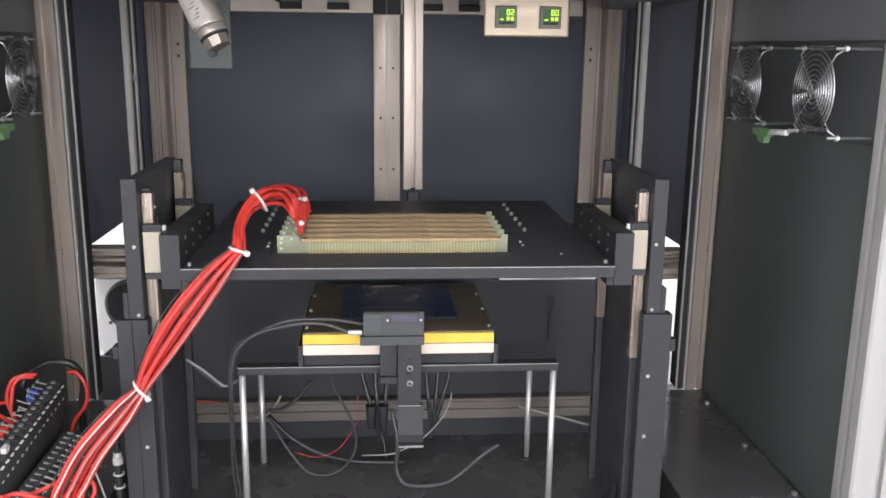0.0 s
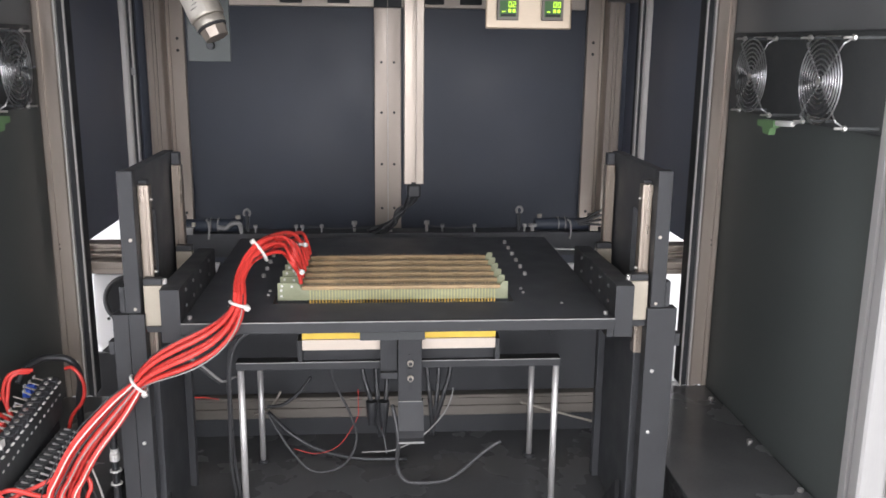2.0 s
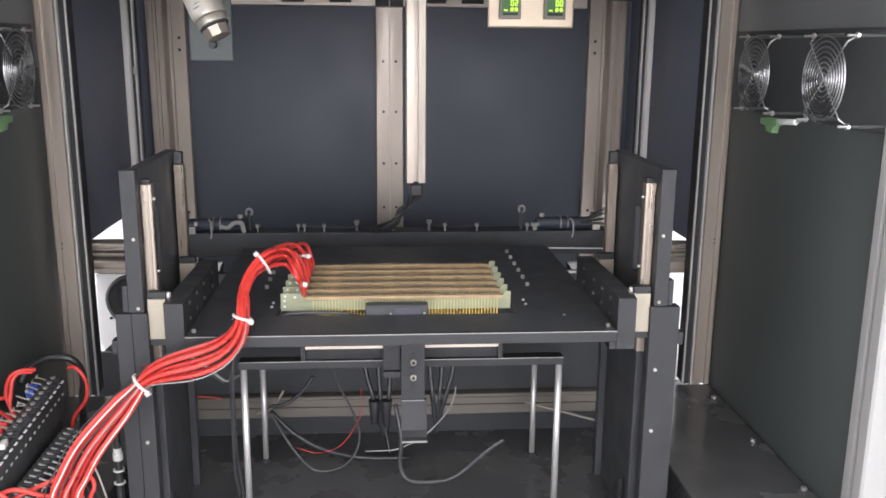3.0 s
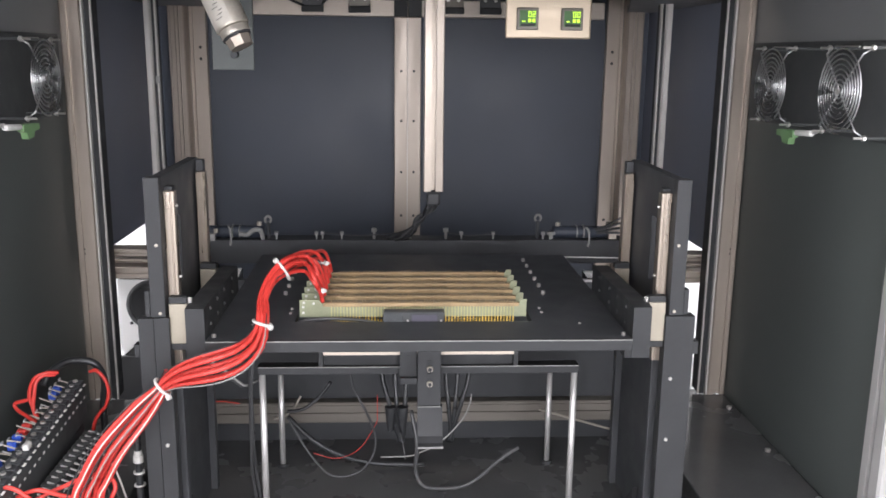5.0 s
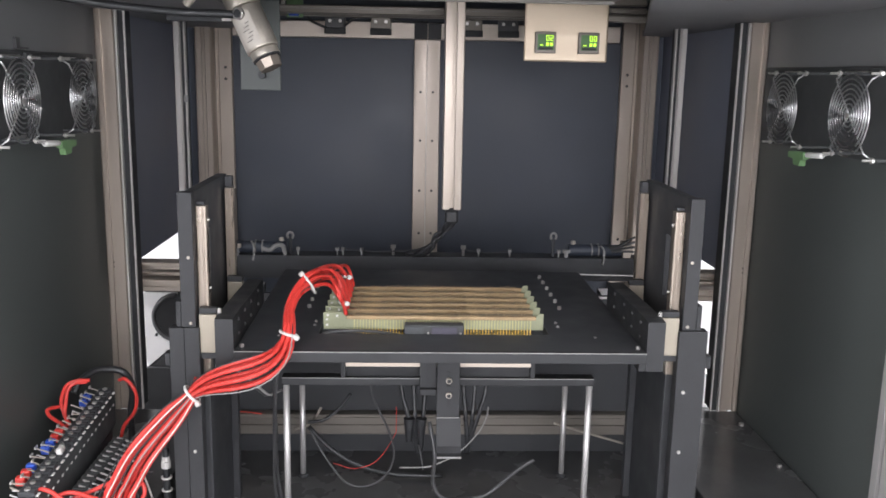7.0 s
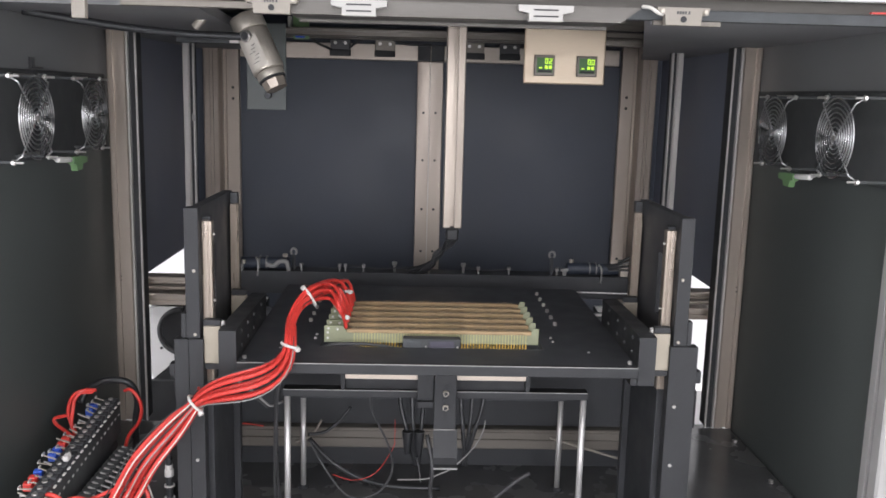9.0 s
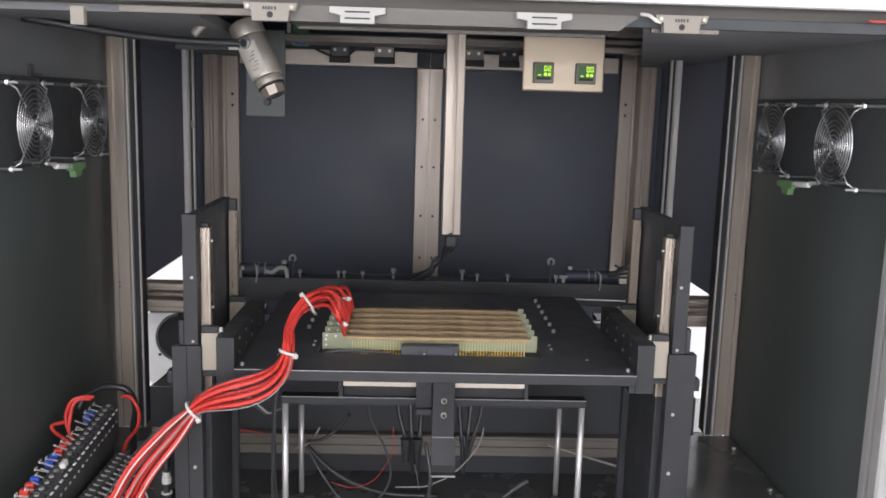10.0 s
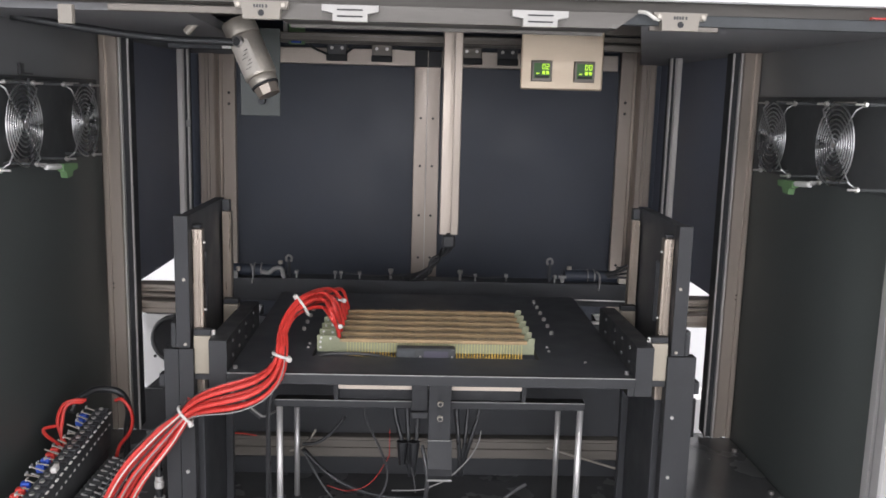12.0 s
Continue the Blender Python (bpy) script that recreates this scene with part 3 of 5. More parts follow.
# ---- hanging profile, control plate, top beams ----
hang = thing("hanging_profile", "hanging aluminium profile with an open slot", "profile", (0.044, 1.157, 0.481))
part("end_cap", boxed(0.027, 0.061, 1.140, 1.174, 0.4785, 0.4808), M_DARK, hang)
part("extrusion", prism(bmesh.new(), slot_outline(0.025, 0.063, 1.138, 1.176, [("b", 0.044, 0.009, 0.018), ("b", 0.0555, 0.0015, 0.002)]), "z", 0.481, 0.90), M_ALU, hang)
def digits(d, x, text):
    """Glowing seven-segment digits of a display, with a row of small unreadable ones below."""
    for ox, ch in zip((0.0005, 0.0080), text):
        for z in (0.8085, 0.8128, 0.8172) if ch == "2" else (0.8085, 0.8172):
            part("segment", boxed(x + ox, x + ox + 0.0056, 1.0755, 1.0762, z, z + 0.0014), M_SEG, d)
        for dx, lo, hi in ((0.0, 0, 1), (0.0042, 0, 1)) if ch == "0" else ((0.0, 0, 0.5), (0.0042, 0.5, 1)):
            part("segment", boxed(x + ox + dx, x + ox + dx + 0.0014, 1.0753, 1.0760, 0.8085 + 0.005 * 2 * lo, 0.8085 + 0.0103 * hi), M_SEG, d)
        part("small_digit", boxed(x + ox, x + ox + 0.005, 1.0755, 1.0762, 0.7995, 0.8055), M_SEG, d)
    part("small_digit", boxed(x - 0.011, x - 0.005, 1.0755, 1.0762, 0.800, 0.802), M_SEG, d)
    part("button_row", boxed(x - 0.0135, x + 0.0135, 1.0753, 1.0762, 0.7925, 0.7968), M_DARK, d)


ctl = thing("control_plate", "metal control plate with two green digital displays", "control panel", (0.248, 1.086, 0.77))
part("plate", boxed(0.170, 0.326, 1.086, 1.090, 0.771, 0.90, 0.003), M_CTL, ctl)
for x in (0.209, 0.290):
    d = part("display_bezel", boxed(x - 0.0195, x + 0.0195, 1.078, 1.0855, 0.786, 0.825, 0.0015), M_HEAD, ctl, "dull grey display bezel")
    part("screen", boxed(x - 0.015, x + 0.015, 1.0765, 1.0778, 0.792, 0.820), M_LCD, d)
    digits(d, x, "02" if x < 0.25 else "00")
solid("top_rear_beam", prism(bmesh.new(), slot_outline(1.56, 1.592, 0.824, 0.862, [("l", 0.856, 0.002, 0.003)]), "x", -0.46, 0.46), M_ALU_H, "aluminium top rear beam", "beam")

# ---- dark soffits and front header ----
for side, s in (("east", 1), ("west", -1)):
    # the east soffit has a slanting inner edge
    out = [(0.243, 0.476), (0.60, 0.476), (0.60, 1.59), (0.518, 1.59), (0.516, 1.556)] if s > 0 else [(-0.60, 0.476), (-0.30, 0.476), (-0.345, 1.10), (-0.36, 1.59), (-0.60, 1.59)]
    solid("ceiling_" + side, prism(bmesh.new(), out, "z", 0.842, 0.856), M_SOFF, "dark soffit panel over the machine side", "soffit", kind="structure")
header = thing("front_header", "aluminium front header with a chamfered channel", "beam", (0, 0.44, 0.85))
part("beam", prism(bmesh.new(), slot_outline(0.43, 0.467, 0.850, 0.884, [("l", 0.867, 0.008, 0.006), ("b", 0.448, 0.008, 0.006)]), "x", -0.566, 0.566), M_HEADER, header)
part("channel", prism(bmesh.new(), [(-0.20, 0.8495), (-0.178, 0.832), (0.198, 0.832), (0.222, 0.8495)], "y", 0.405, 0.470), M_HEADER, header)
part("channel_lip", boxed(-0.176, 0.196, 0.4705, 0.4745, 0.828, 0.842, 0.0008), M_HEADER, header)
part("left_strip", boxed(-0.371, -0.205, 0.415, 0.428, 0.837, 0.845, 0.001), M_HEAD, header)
solid("fascia_strip", boxed(0.237, 0.316, 0.4125, 0.418, 0.8315, 0.837, 0.0008), M_HEAD, "short dull aluminium strip under the front cover", "strip")
solid("header_fascia", boxed(0.205, 0.565, 0.4125, 0.428, 0.8372, 0.8495, 0.001), M_MATTE, "dark fascia under the front cover", "fascia")
solid("corner_block", boxed(-0.4215, -0.406, 0.404, 0.414, 0.8205, 0.8415, 0.001), M_BEIGE, "small beige block under the front cover", "block")
solid("red_strip", boxed(0.488, 0.508, 0.406, 0.4115, 0.8505, 0.8525), M_RED, "short red strip under the front cover", "strip")
solid("wall_bracket", prism(bmesh.new(), [(0.652, 0.768), (0.692, 0.768), (0.692, 0.7705), (0.664, 0.7705), (0.664, 0.783), (0.652, 0.783)], "x", -0.5775, -0.5735), M_GCAB, "small pale bracket on the side panel", "bracket")
solid("front_cover", boxed(-0.68, 0.68, 0.386, 0.402, 0.862, 1.05, 0.002), M_PAINT, "white powder-coated front cover above the opening", "cover panel")


def latch(x):
    ob = thing("door_catch", "white T-shaped door catch with two slots", "door catch", (x, 0.40, 0.83), "door catches")
    w, n = 0.031, 0.019
    out = [(x - w, 0.848), (x - w, 0.8415), (x - n, 0.839), (x - n, 0.8305), (x + n, 0.8305), (x + n, 0.839), (x + w, 0.8415), (x + w, 0.848)]
    part("body", prism(bmesh.new(), out, "y", 0.392, 0.404), M_CATCH, ob)
    for z in (0.835, 0.842):
        part("groove", boxed(x - 0.014, x + 0.014, 0.3912, 0.3918, z, z + 0.0016), M_DARK, ob)
    return ob


latch(-0.100)
latch(0.110)


def limit_switch(x):
    ob = thing("limit_switch", "beige limit switch with illegible print and screws", "switch", (x, 0.40, 0.83), "limit switches")
    out = [(x - 0.030, 0.850), (x - 0.028, 0.842), (x - 0.021, 0.842), (x - 0.020, 0.8305), (x + 0.020, 0.8305), (x + 0.021, 0.842), (x + 0.028, 0.842), (x + 0.030, 0.850)]
    part("body", prism(bmesh.new(), out, "y", 0.392, 0.404), M_BEIGE, ob)
    for k, dx in enumerate((-0.008, -0.005, -0.002, 0.001, 0.005)):
        part("print", boxed(x + dx, x + dx + 0.002, 0.3912, 0.3918, 0.8425, 0.846), M_INK, ob)
    part("print", rod(bmesh.new(), (x, 0.3918, 0.837), (x, 0.3913, 0.837), 0.0035, 14), M_DARK, ob)
    for dx in (-0.0245, 0.0245):
        screw(ob, (x + dx, 0.392, 0.8455), (0, -1, 0), 0.0025, 0.003, material=M_CYL)
    return ob


limit_switch(-0.197)
limit_switch(0.266)
wire = thing("switch_wire", "short white wire at the limit switch", "wire", (0.236, 0.40, 0.846))
part("wire", tube(bmesh.new(), [(0.243, 0.395, 0.842), (0.236, 0.393, 0.844), (0.229, 0.396, 0.849), (0.222, 0.405, 0.851)], 0.0022, 8), M_WCAB, wire)

# ---- rear top: sensors on the beam, second rail ----
for y, z0, z1 in ((1.28, 0.862, 0.878), (1.46, 0.868, 0.892)):
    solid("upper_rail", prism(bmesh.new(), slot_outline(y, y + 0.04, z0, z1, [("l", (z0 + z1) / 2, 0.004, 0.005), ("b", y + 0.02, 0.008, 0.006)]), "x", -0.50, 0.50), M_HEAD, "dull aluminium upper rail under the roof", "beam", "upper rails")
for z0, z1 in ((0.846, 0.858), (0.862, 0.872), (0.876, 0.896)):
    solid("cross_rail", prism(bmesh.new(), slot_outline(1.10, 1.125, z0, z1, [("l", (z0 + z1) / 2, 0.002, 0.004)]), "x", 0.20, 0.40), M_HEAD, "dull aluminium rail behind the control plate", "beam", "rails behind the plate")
for x, tone in ((-0.218, 0), (-0.111, 1), (0.104, 1), (0.19, 0)):
    ob = thing("rail_sensor", "small grey sensor clamped on the top beam", "sensor", (x, 1.552, 0.83), "rail sensors")
    part("bracket", boxed(x - 0.024, x + 0.024, 1.546, 1.559, 0.845, 0.872, 0.002), M_HEAD if tone else M_GCAB, ob)
    part("body", boxed(x - 0.025, x + 0.025, 1.536, 1.5455, 0.831, 0.846, 0.002), M_DARK, ob, "dark grey sensor body")
    for dx in (-0.012, 0.012):
        screw(ob, (x + dx, 1.546, 0.862), (0, -1, 0), 0.004, 0.002)
for pts in (((-0.30, 1.54, 0.89), (-0.275, 1.53, 0.862), (-0.25, 1.53, 0.85), (-0.238, 1.535, 0.845)), ((-0.195, 1.53, 0.85), (-0.17, 1.525, 0.868), (-0.14, 1.53, 0.872), (-0.10, 1.528, 0.874), (-0.06, 1.53, 0.862), (0.0, 1.53, 0.862)), ((0.10, 1.53, 0.87), (0.14, 1.52, 0.882), (0.17, 1.51, 0.872), (0.20, 1.50, 0.885), (0.25, 1.52, 0.895))):
    ob = thing("sensor_cable", "thin black sensor cable along the top beam", "cable", pts[0], "sensor cables")
    part("cable", tube(bmesh.new(), pts, 0.0028, 8), M_BCAB, ob)
ob = thing("relay_board", "small green and blue relay board under the roof", "circuit board", (-0.30, 1.35, 0.86))
part("board", boxed(-0.307, -0.272, 1.37, 1.374, 0.858, 0.915), M_GREEN, ob)
part("blue_block", boxed(-0.300, -0.280, 1.352, 1.3695, 0.860, 0.874, 0.001), M_BLUEP, ob)
part("white_plug", boxed(-0.316, -0.309, 1.35, 1.3695, 0.865, 0.905, 0.001), M_WHITE, ob)

# ---- pressure transducer hanging at the top ----
tr = thing("transducer", "grey metal cylinder transducer with paper label, hung aslant", "transducer", (-0.25, 0.70, 0.80))
A, B = Vector((-0.288, 0.72, 0.852)), Vector((-0.239, 0.70, 0.748))
ax = (B - A).normalized()
part("cap", rod(bmesh.new(), A, A + ax * 0.024, 0.0245, 28, bevel=0.0015), M_CYL, tr, smooth=True)
part("body", rod(bmesh.new(), A + ax * 0.0245, A + ax * 0.088, 0.0235, 28, bevel=0.0015), M_CYL, tr, smooth=True)
part("neck", rod(bmesh.new(), A + ax * 0.0885, A + ax * 0.099, 0.0205, 24, bevel=0.001), M_CYL, tr, smooth=True)
part("dark_ring", rod(bmesh.new(), A + ax * 0.0993, A + ax * 0.102, 0.020, 24), M_HOLE, tr)
part("nut", rod(bmesh.new(), A + ax * 0.1025, A + ax * 0.1165, 0.0185, 8, r2=0.0165, bevel=0.0008), M_ALU, tr)
sidev = Vector((-0.45, -0.88, -0.1))
sidev = (sidev - ax * sidev.dot(ax)).normalized()
over = ax.cross(sidev)
bm = bmesh.new()
rings = []
for i in range(9):
    a = -0.75 + 1.5 * i / 8
    d = sidev * math.cos(a) + over * math.sin(a)
    rings.append([bm.verts.new(A + ax * s + d * 0.0239) for s in (0.034, 0.084)])
for a, b in zip(rings, rings[1:]):
    bm.faces.new((a[0], b[0], b[1], a[1]))
part("label", bm, M_TAG, tr, "greyed paper label with illegible print", smooth=True)
for i in range(6):
    d = (sidev + over * (-0.35 + 0.1 * (i % 3))).normalized()
    c = A + ax * (0.05 + 0.005 * i) + d * 0.0241
    part("print", rod(bmesh.new(), c - over * 0.005, c + over * (0.002 + 0.002 * (i % 3)), 0.0005, 5), M_INK, tr)
port = A + ax * 0.034 + (sidev - over * 0.2).normalized() * 0.022
part("port", rod(bmesh.new(), port, port + sidev * 0.006, 0.009, 18, bevel=0.001), M_STEEL, tr, smooth=True)
part("port_hole", rod(bmesh.new(), port + sidev * 0.0061, port + sidev * 0.0066, 0.006, 14), M_HOLE, tr)
arm = thing("support_bracket", "dark bracket arm and cable holding the transducer", "bracket", (-0.34, 0.75, 0.83))
part("arm", boxed(-0.40, -0.262, 0.755, 0.775, 0.814, 0.830, 0.002), M_FLAT_DARK, arm)
part("hose", tube(bmesh.new(), [(-0.56, 0.60, 0.842), (-0.50, 0.62, 0.834), (-0.43, 0.65, 0.826), (-0.36, 0.68, 0.822), (-0.31, 0.692, 0.822), (-0.286, 0.697, 0.821)], 0.0055, 10), M_BCAB, arm)
part("grey_clip", rod(bmesh.new(), (-0.352, 0.68, 0.832), (-0.336, 0.675, 0.848), 0.006, 10, bevel=0.001), M_CYL, arm)
part("white_tag", boxed(-0.318, -0.304, 0.752, 0.7545, 0.815, 0.819), M_WHITE, arm)
solid("mounting_plate", boxed(-0.330, -0.262, 0.95, 0.956, 0.712, 0.86, 0.001), M_SIDE, "dark grey mounting plate behind the transducer", "plate")
solid("plate_knob", rod(bmesh.new(), (-0.292, 0.9495, 0.737), (-0.292, 0.935, 0.737), 0.006, 14, bevel=0.001), M_BLACK, "small black knob on the mounting plate", "knob")


# ---- cooling fans on the side panels ----
def fan(s, y, z=0.703):
    ob = thing("cooling_fan", "black cooling fan with chrome wire finger guard", "fan", (s * 0.55, y, z - 0.06), "side panel fans")
    x0, x1 = sorted((s * 0.568, s * 0.574))
    part("housing", boxed(x0, x1, y - 0.06, y + 0.06, z - 0.06, z + 0.06, 0.0025), M_FAN, ob)
    guard = part("finger_guard", rod(bmesh.new(), (s * 0.513, y, z), (s * 0.5145, y, z), 0.004, 14), M_STEEL, ob, "chrome wire finger guard")
    for k in range(8):
        r = 0.0085 + 0.0062 * k
        pts = [(s * 0.515, y + r * math.cos(2 * math.pi * j / 28), z + r * math.sin(2 * math.pi * j / 28)) for j in range(29)]
        part("ring", tube(bmesh.new(), pts, 0.0010, 8, 1), M_WIRE, guard)
    for dy in (-1, 1):
        for dz in (-1, 1):
            spoke = [(s * 0.5165, y, z), (s * 0.5165, y + dy * 0.041, z + dz * 0.041), (s * 0.520, y + dy * 0.045, z + dz * 0.047), (s * 0.5255, y + dy * 0.0525, z + dz * 0.0525)]
            part("spoke", tube(bmesh.new(), spoke, 0.0011, 8, 3), M_WIRE, guard)
            part("standoff", rod(bmesh.new(), (s * 0.5675, y + dy * 0.0525, z + dz * 0.0525), (s * 0.5285, y + dy * 0.0525, z + dz * 0.0525), 0.002, 8), M_FAN, ob)
            bolt = part("bolt", rod(bmesh.new(), (s * 0.528, y + dy * 0.0525, z + dz * 0.0525), (s * 0.512, y + dy * 0.0525, z + dz * 0.0525), 0.0016, 8), M_STEEL, ob)
            part("nut", rod(bmesh.new(), (s * 0.5262, y + dy * 0.0525, z + dz * 0.0525), (s * 0.5225, y + dy * 0.0525, z + dz * 0.0525), 0.0038, 6), M_STEEL, bolt)
    return ob


for s in (-1, 1):
    x0, x1 = sorted((s * 0.5742, s * 0.5778))
    solid("fan_band", boxed(x0, x1, 0.468, 0.945, 0.640, 0.766, 0.001), M_FAN, "black mounting plate behind the cooling fans", "plate", "fan plates")
    for y in (0.523, 0.728):
        fan(s, y)
    # bright strips added to draw the glinting edges beside the fans
    for y0, y1, z in ((0.655, 0.59, 0.756), (0.655, 0.59, 0.648), (0.855, 0.80, 0.756)):
        x0, x1 = sorted((s * 0.5695, s * 0.574))
        solid("lit_edge_strip", boxed(x0, x1, y1, y0, z, z + 0.0035, 0.0005), M_STEEL, "bright metal strip drawn as a lit edge on the side panel", "clip", "panel clips")
    tag = thing("fan_connector", "green fan connector with a pale ferrule", "connector", (s * 0.52, 0.63, 0.64), "fan connectors")
    x0, x1 = sorted((s * 0.517, s * 0.526))
    part("body", prism(bmesh.new(), [(0.643, 0.645), (0.643, 0.636), (0.652, 0.634), (0.655, 0.625), (0.674, 0.626), (0.677, 0.634), (0.694, 0.635), (0.694, 0.643), (0.672, 0.645)], "x", x0, x1), M_GREEN, tag)
    part("ferrule", rod(bmesh.new(), (s * 0.522, 0.642, 0.642), (s * 0.522, 0.596, 0.645), 0.004, 12, bevel=0.001), M_LABEL, tag, smooth=True)
    part("lead", rod(bmesh.new(), (s * 0.522, 0.5955, 0.645), (s * 0.545, 0.588, 0.652), 0.0014, 8), M_PALE, tag)

# ---- rear beam clutter ----
for x, big in ((-0.186, 0), (-0.174, 0), (-0.136, 0), (0.103, 0), (0.167, 0), (0.268, 0), (0.284, 1), (-0.265, 0)):
    ob = thing("cable_clip", "pale plastic cable clip on the rear beam", "clip", (x, 1.18, 0.378), "rear beam clips")
    w = 0.008 if big else 0.0035
    bm = boxed(x - w * 0.5, x + w * 0.5, 1.174, 1.180, 0.3785, 0.392, 0.0008)
    box(bm, x - w, x + w, 1.172, 1.181, 0.388, 0.394, 0.0008)
    part("body", bm, M_PALE, ob)
for x in (-0.072, 0.072, 0.0):
    ob = thing("beam_screw", "steel screw standing on the rear beam", "screw", (x, 1.185, 0.378), "rear beam screws")
    part("shank", rod(bmesh.new(), (x, 1.185, 0.378), (x, 1.185, 0.392), 0.003, 10), M_STEEL, ob)
    part("head", rod(bmesh.new(), (x, 1.185, 0.3925), (x, 1.185, 0.399), 0.006, 6), M_STEEL, ob)
for a, b in ((-0.175, -0.03), (0.075, 0.168)):
    ob = thing("beam_wire", "thin grey wire along the rear beam", "wire", (a, 1.176, 0.388), "beam wires")
    part("wire", tube(bmesh.new(), [(a, 1.176, 0.392), ((a + b) / 2, 1.174, 0.387), (b, 1.176, 0.391)], 0.0013, 6), M_GCAB, ob)
for s in (-1, 1):
    ob = thing("air_cylinder", "black air cylinder with pale bands on the rear beam", "air cylinder", (s * 0.345, 1.19, 0.378), "air cylinders")
    part("barrel", rod(bmesh.new(), (s * 0.29, 1.19, 0.391), (s * 0.40, 1.19, 0.391), 0.0125, 20, bevel=0.001), M_PANEL, ob, smooth=True)
    for x in (0.338, 0.352):
        bm = bmesh.new()
        pts = [(s * x, 1.19 + 0.0131 * math.cos(a), 0.391 + 0.0131 * math.sin(a)) for a in (math.pi * (0.35 + 0.1 * k) for k in range(10))]
        part("band", tube(bm, pts, 0.0016, 6, 2), M_PALE, ob)
    part("fitting", rod(bmesh.new(), (s * 0.30, 1.19, 0.4035), (s * 0.30, 1.19, 0.411), 0.005, 12, bevel=0.001), M_CYL, ob)
    part("lug", boxed(min(s * 0.402, s * 0.418), max(s * 0.402, s * 0.418), 1.175, 1.205, 0.3785, 0.41, 0.001), M_CYL, ob)
for x, z in ((-0.282, 0.416), (0.258, 0.420)):
    ob = thing("eye_fitting", "grey ring fitting above the rear beam", "fitting", (x, 1.19, 0.378), "ring fittings")
    pts = [(x + 0.0058 * math.cos(a), 1.186, z + 0.0070 * math.sin(a)) for a in (-0.9 + (math.pi + 1.8) * k / 10 for k in range(11))]
    part("ring", tube(bmesh.new(), pts, 0.0024, 8, 2), M_PALE, ob)
    part("stem", rod(bmesh.new(), (x, 1.19, 0.378), (x, 1.19, z - 0.006), 0.0035, 10), M_BLACK, ob)
ob = thing("elbow_fitting", "pale grey pneumatic elbow on the rear beam", "fitting", (-0.30, 1.178, 0.378))
part("elbow", tube(bmesh.new(), [(-0.335, 1.165, 0.392), (-0.32, 1.163, 0.390), (-0.308, 1.165, 0.399), (-0.295, 1.168, 0.398), (-0.290, 1.170, 0.379)], 0.0045, 10), M_PALE, ob)
for k in range(4):
    ob = thing("side_cable", "black cable running from the rear beam to the frame", "cable", (0.39, 1.18, 0.39), "side cables")
    part("cable", tube(bmesh.new(), [(0.365, 1.185, 0.388 + 0.003 * k), (0.39, 1.175, 0.392 + 0.004 * k), (0.415, 1.165, 0.394 + 0.009 * k), (0.44, 1.16, 0.392 + 0.014 * k)], 0.0024, 6), M_BCAB if k % 2 else M_GCAB, ob)
ob = thing("hose_bundle", "black hose bundle below the hanging profile", "hoses", (0.02, 1.15, 0.40))
part("gland", boxed(0.032, 0.058, 1.144, 1.170, 0.452, 0.478, 0.004), M_BCAB, ob)
rng = random.Random(5)
for k in range(8):
    jig = [Vector((rng.uniform(-0.008, 0.008), rng.uniform(-0.006, 0.006), rng.uniform(-0.006, 0.006))) for _ in range(5)]
    run = [Vector((0.045, 1.155, 0.456)), Vector((0.036, 1.148, 0.440)), Vector((0.018, 1.138, 0.424)), Vector((0.000, 1.142, 0.402)), Vector((-0.022 - 0.004 * k, 1.16, 0.386))]
    part("hose", tube(bmesh.new(), [p + q for p, q in zip(run, jig)], 0.0024 + 0.0004 * (k % 3), 8), M_BCAB if k % 4 else M_GCAB, ob)
part("tie", rod(bmesh.new(), (0.004, 1.124, 0.412), (-0.018, 1.126, 0.395), 0.003, 8), M_GCAB, ob)
for s, x0, x1, z0, z1 in ((-1, -0.333, -0.306, 0.344, 0.360), (1, 0.316, 0.348, 0.336, 0.354)):
    ob = thing("white_pad", "white pad on a dark bracket behind the table", "pad", (x0, 1.0, z0), "white pads")
    out = [(x0, z0), (x1 - 0.006, z0), (x1, z1), (x0, z1)] if s < 0 else [(x0 + 0.012, z0), (x1, z0), (x1, z1), (x0, z1)]
    part("pad", prism(bmesh.new(), out, "y", 1.0, 1.012), M_PAINT, ob)
    part("bracket", boxed(min(x0, s * 0.42), max(x1, s * 0.42), 1.0125, 1.0195, z0 - 0.016, z1 - 0.002), M_BLACK, ob)
tie = thing("thin_rod", "thin bright rod behind the table corner", "rod", (0.32, 1.0, 0.382))
part("rod", rod(bmesh.new(), (0.276, 1.0, 0.383), (0.40, 1.0, 0.381), 0.0012, 8), M_STEEL, tie)
for x, z in ((-0.354, 0.400), (0.358, 0.398)):
    ob = thing("hose_loop", "pale cable tie looped over the rear cylinder", "cable tie", (x, 1.165, 0.37), "rear cable ties")
    part("loop", tube(bmesh.new(), [(x - 0.004, 1.172, z + 0.006), (x + 0.001, 1.166, z), (x + 0.002, 1.164, z - 0.016), (x, 1.166, z - 0.032)], 0.0022, 6), M_PALE, ob)
ob = thing("valve_block", "small pale valve block on the rear beam", "valve", (-0.389, 1.16, 0.378))
part("body", boxed(-0.397, -0.382, 1.158, 1.169, 0.3785, 0.393, 0.001), M_PALE, ob)
part("knob", rod(bmesh.new(), (-0.381, 1.164, 0.394), (-0.381, 1.164, 0.402), 0.004, 10), M_CYL, ob)
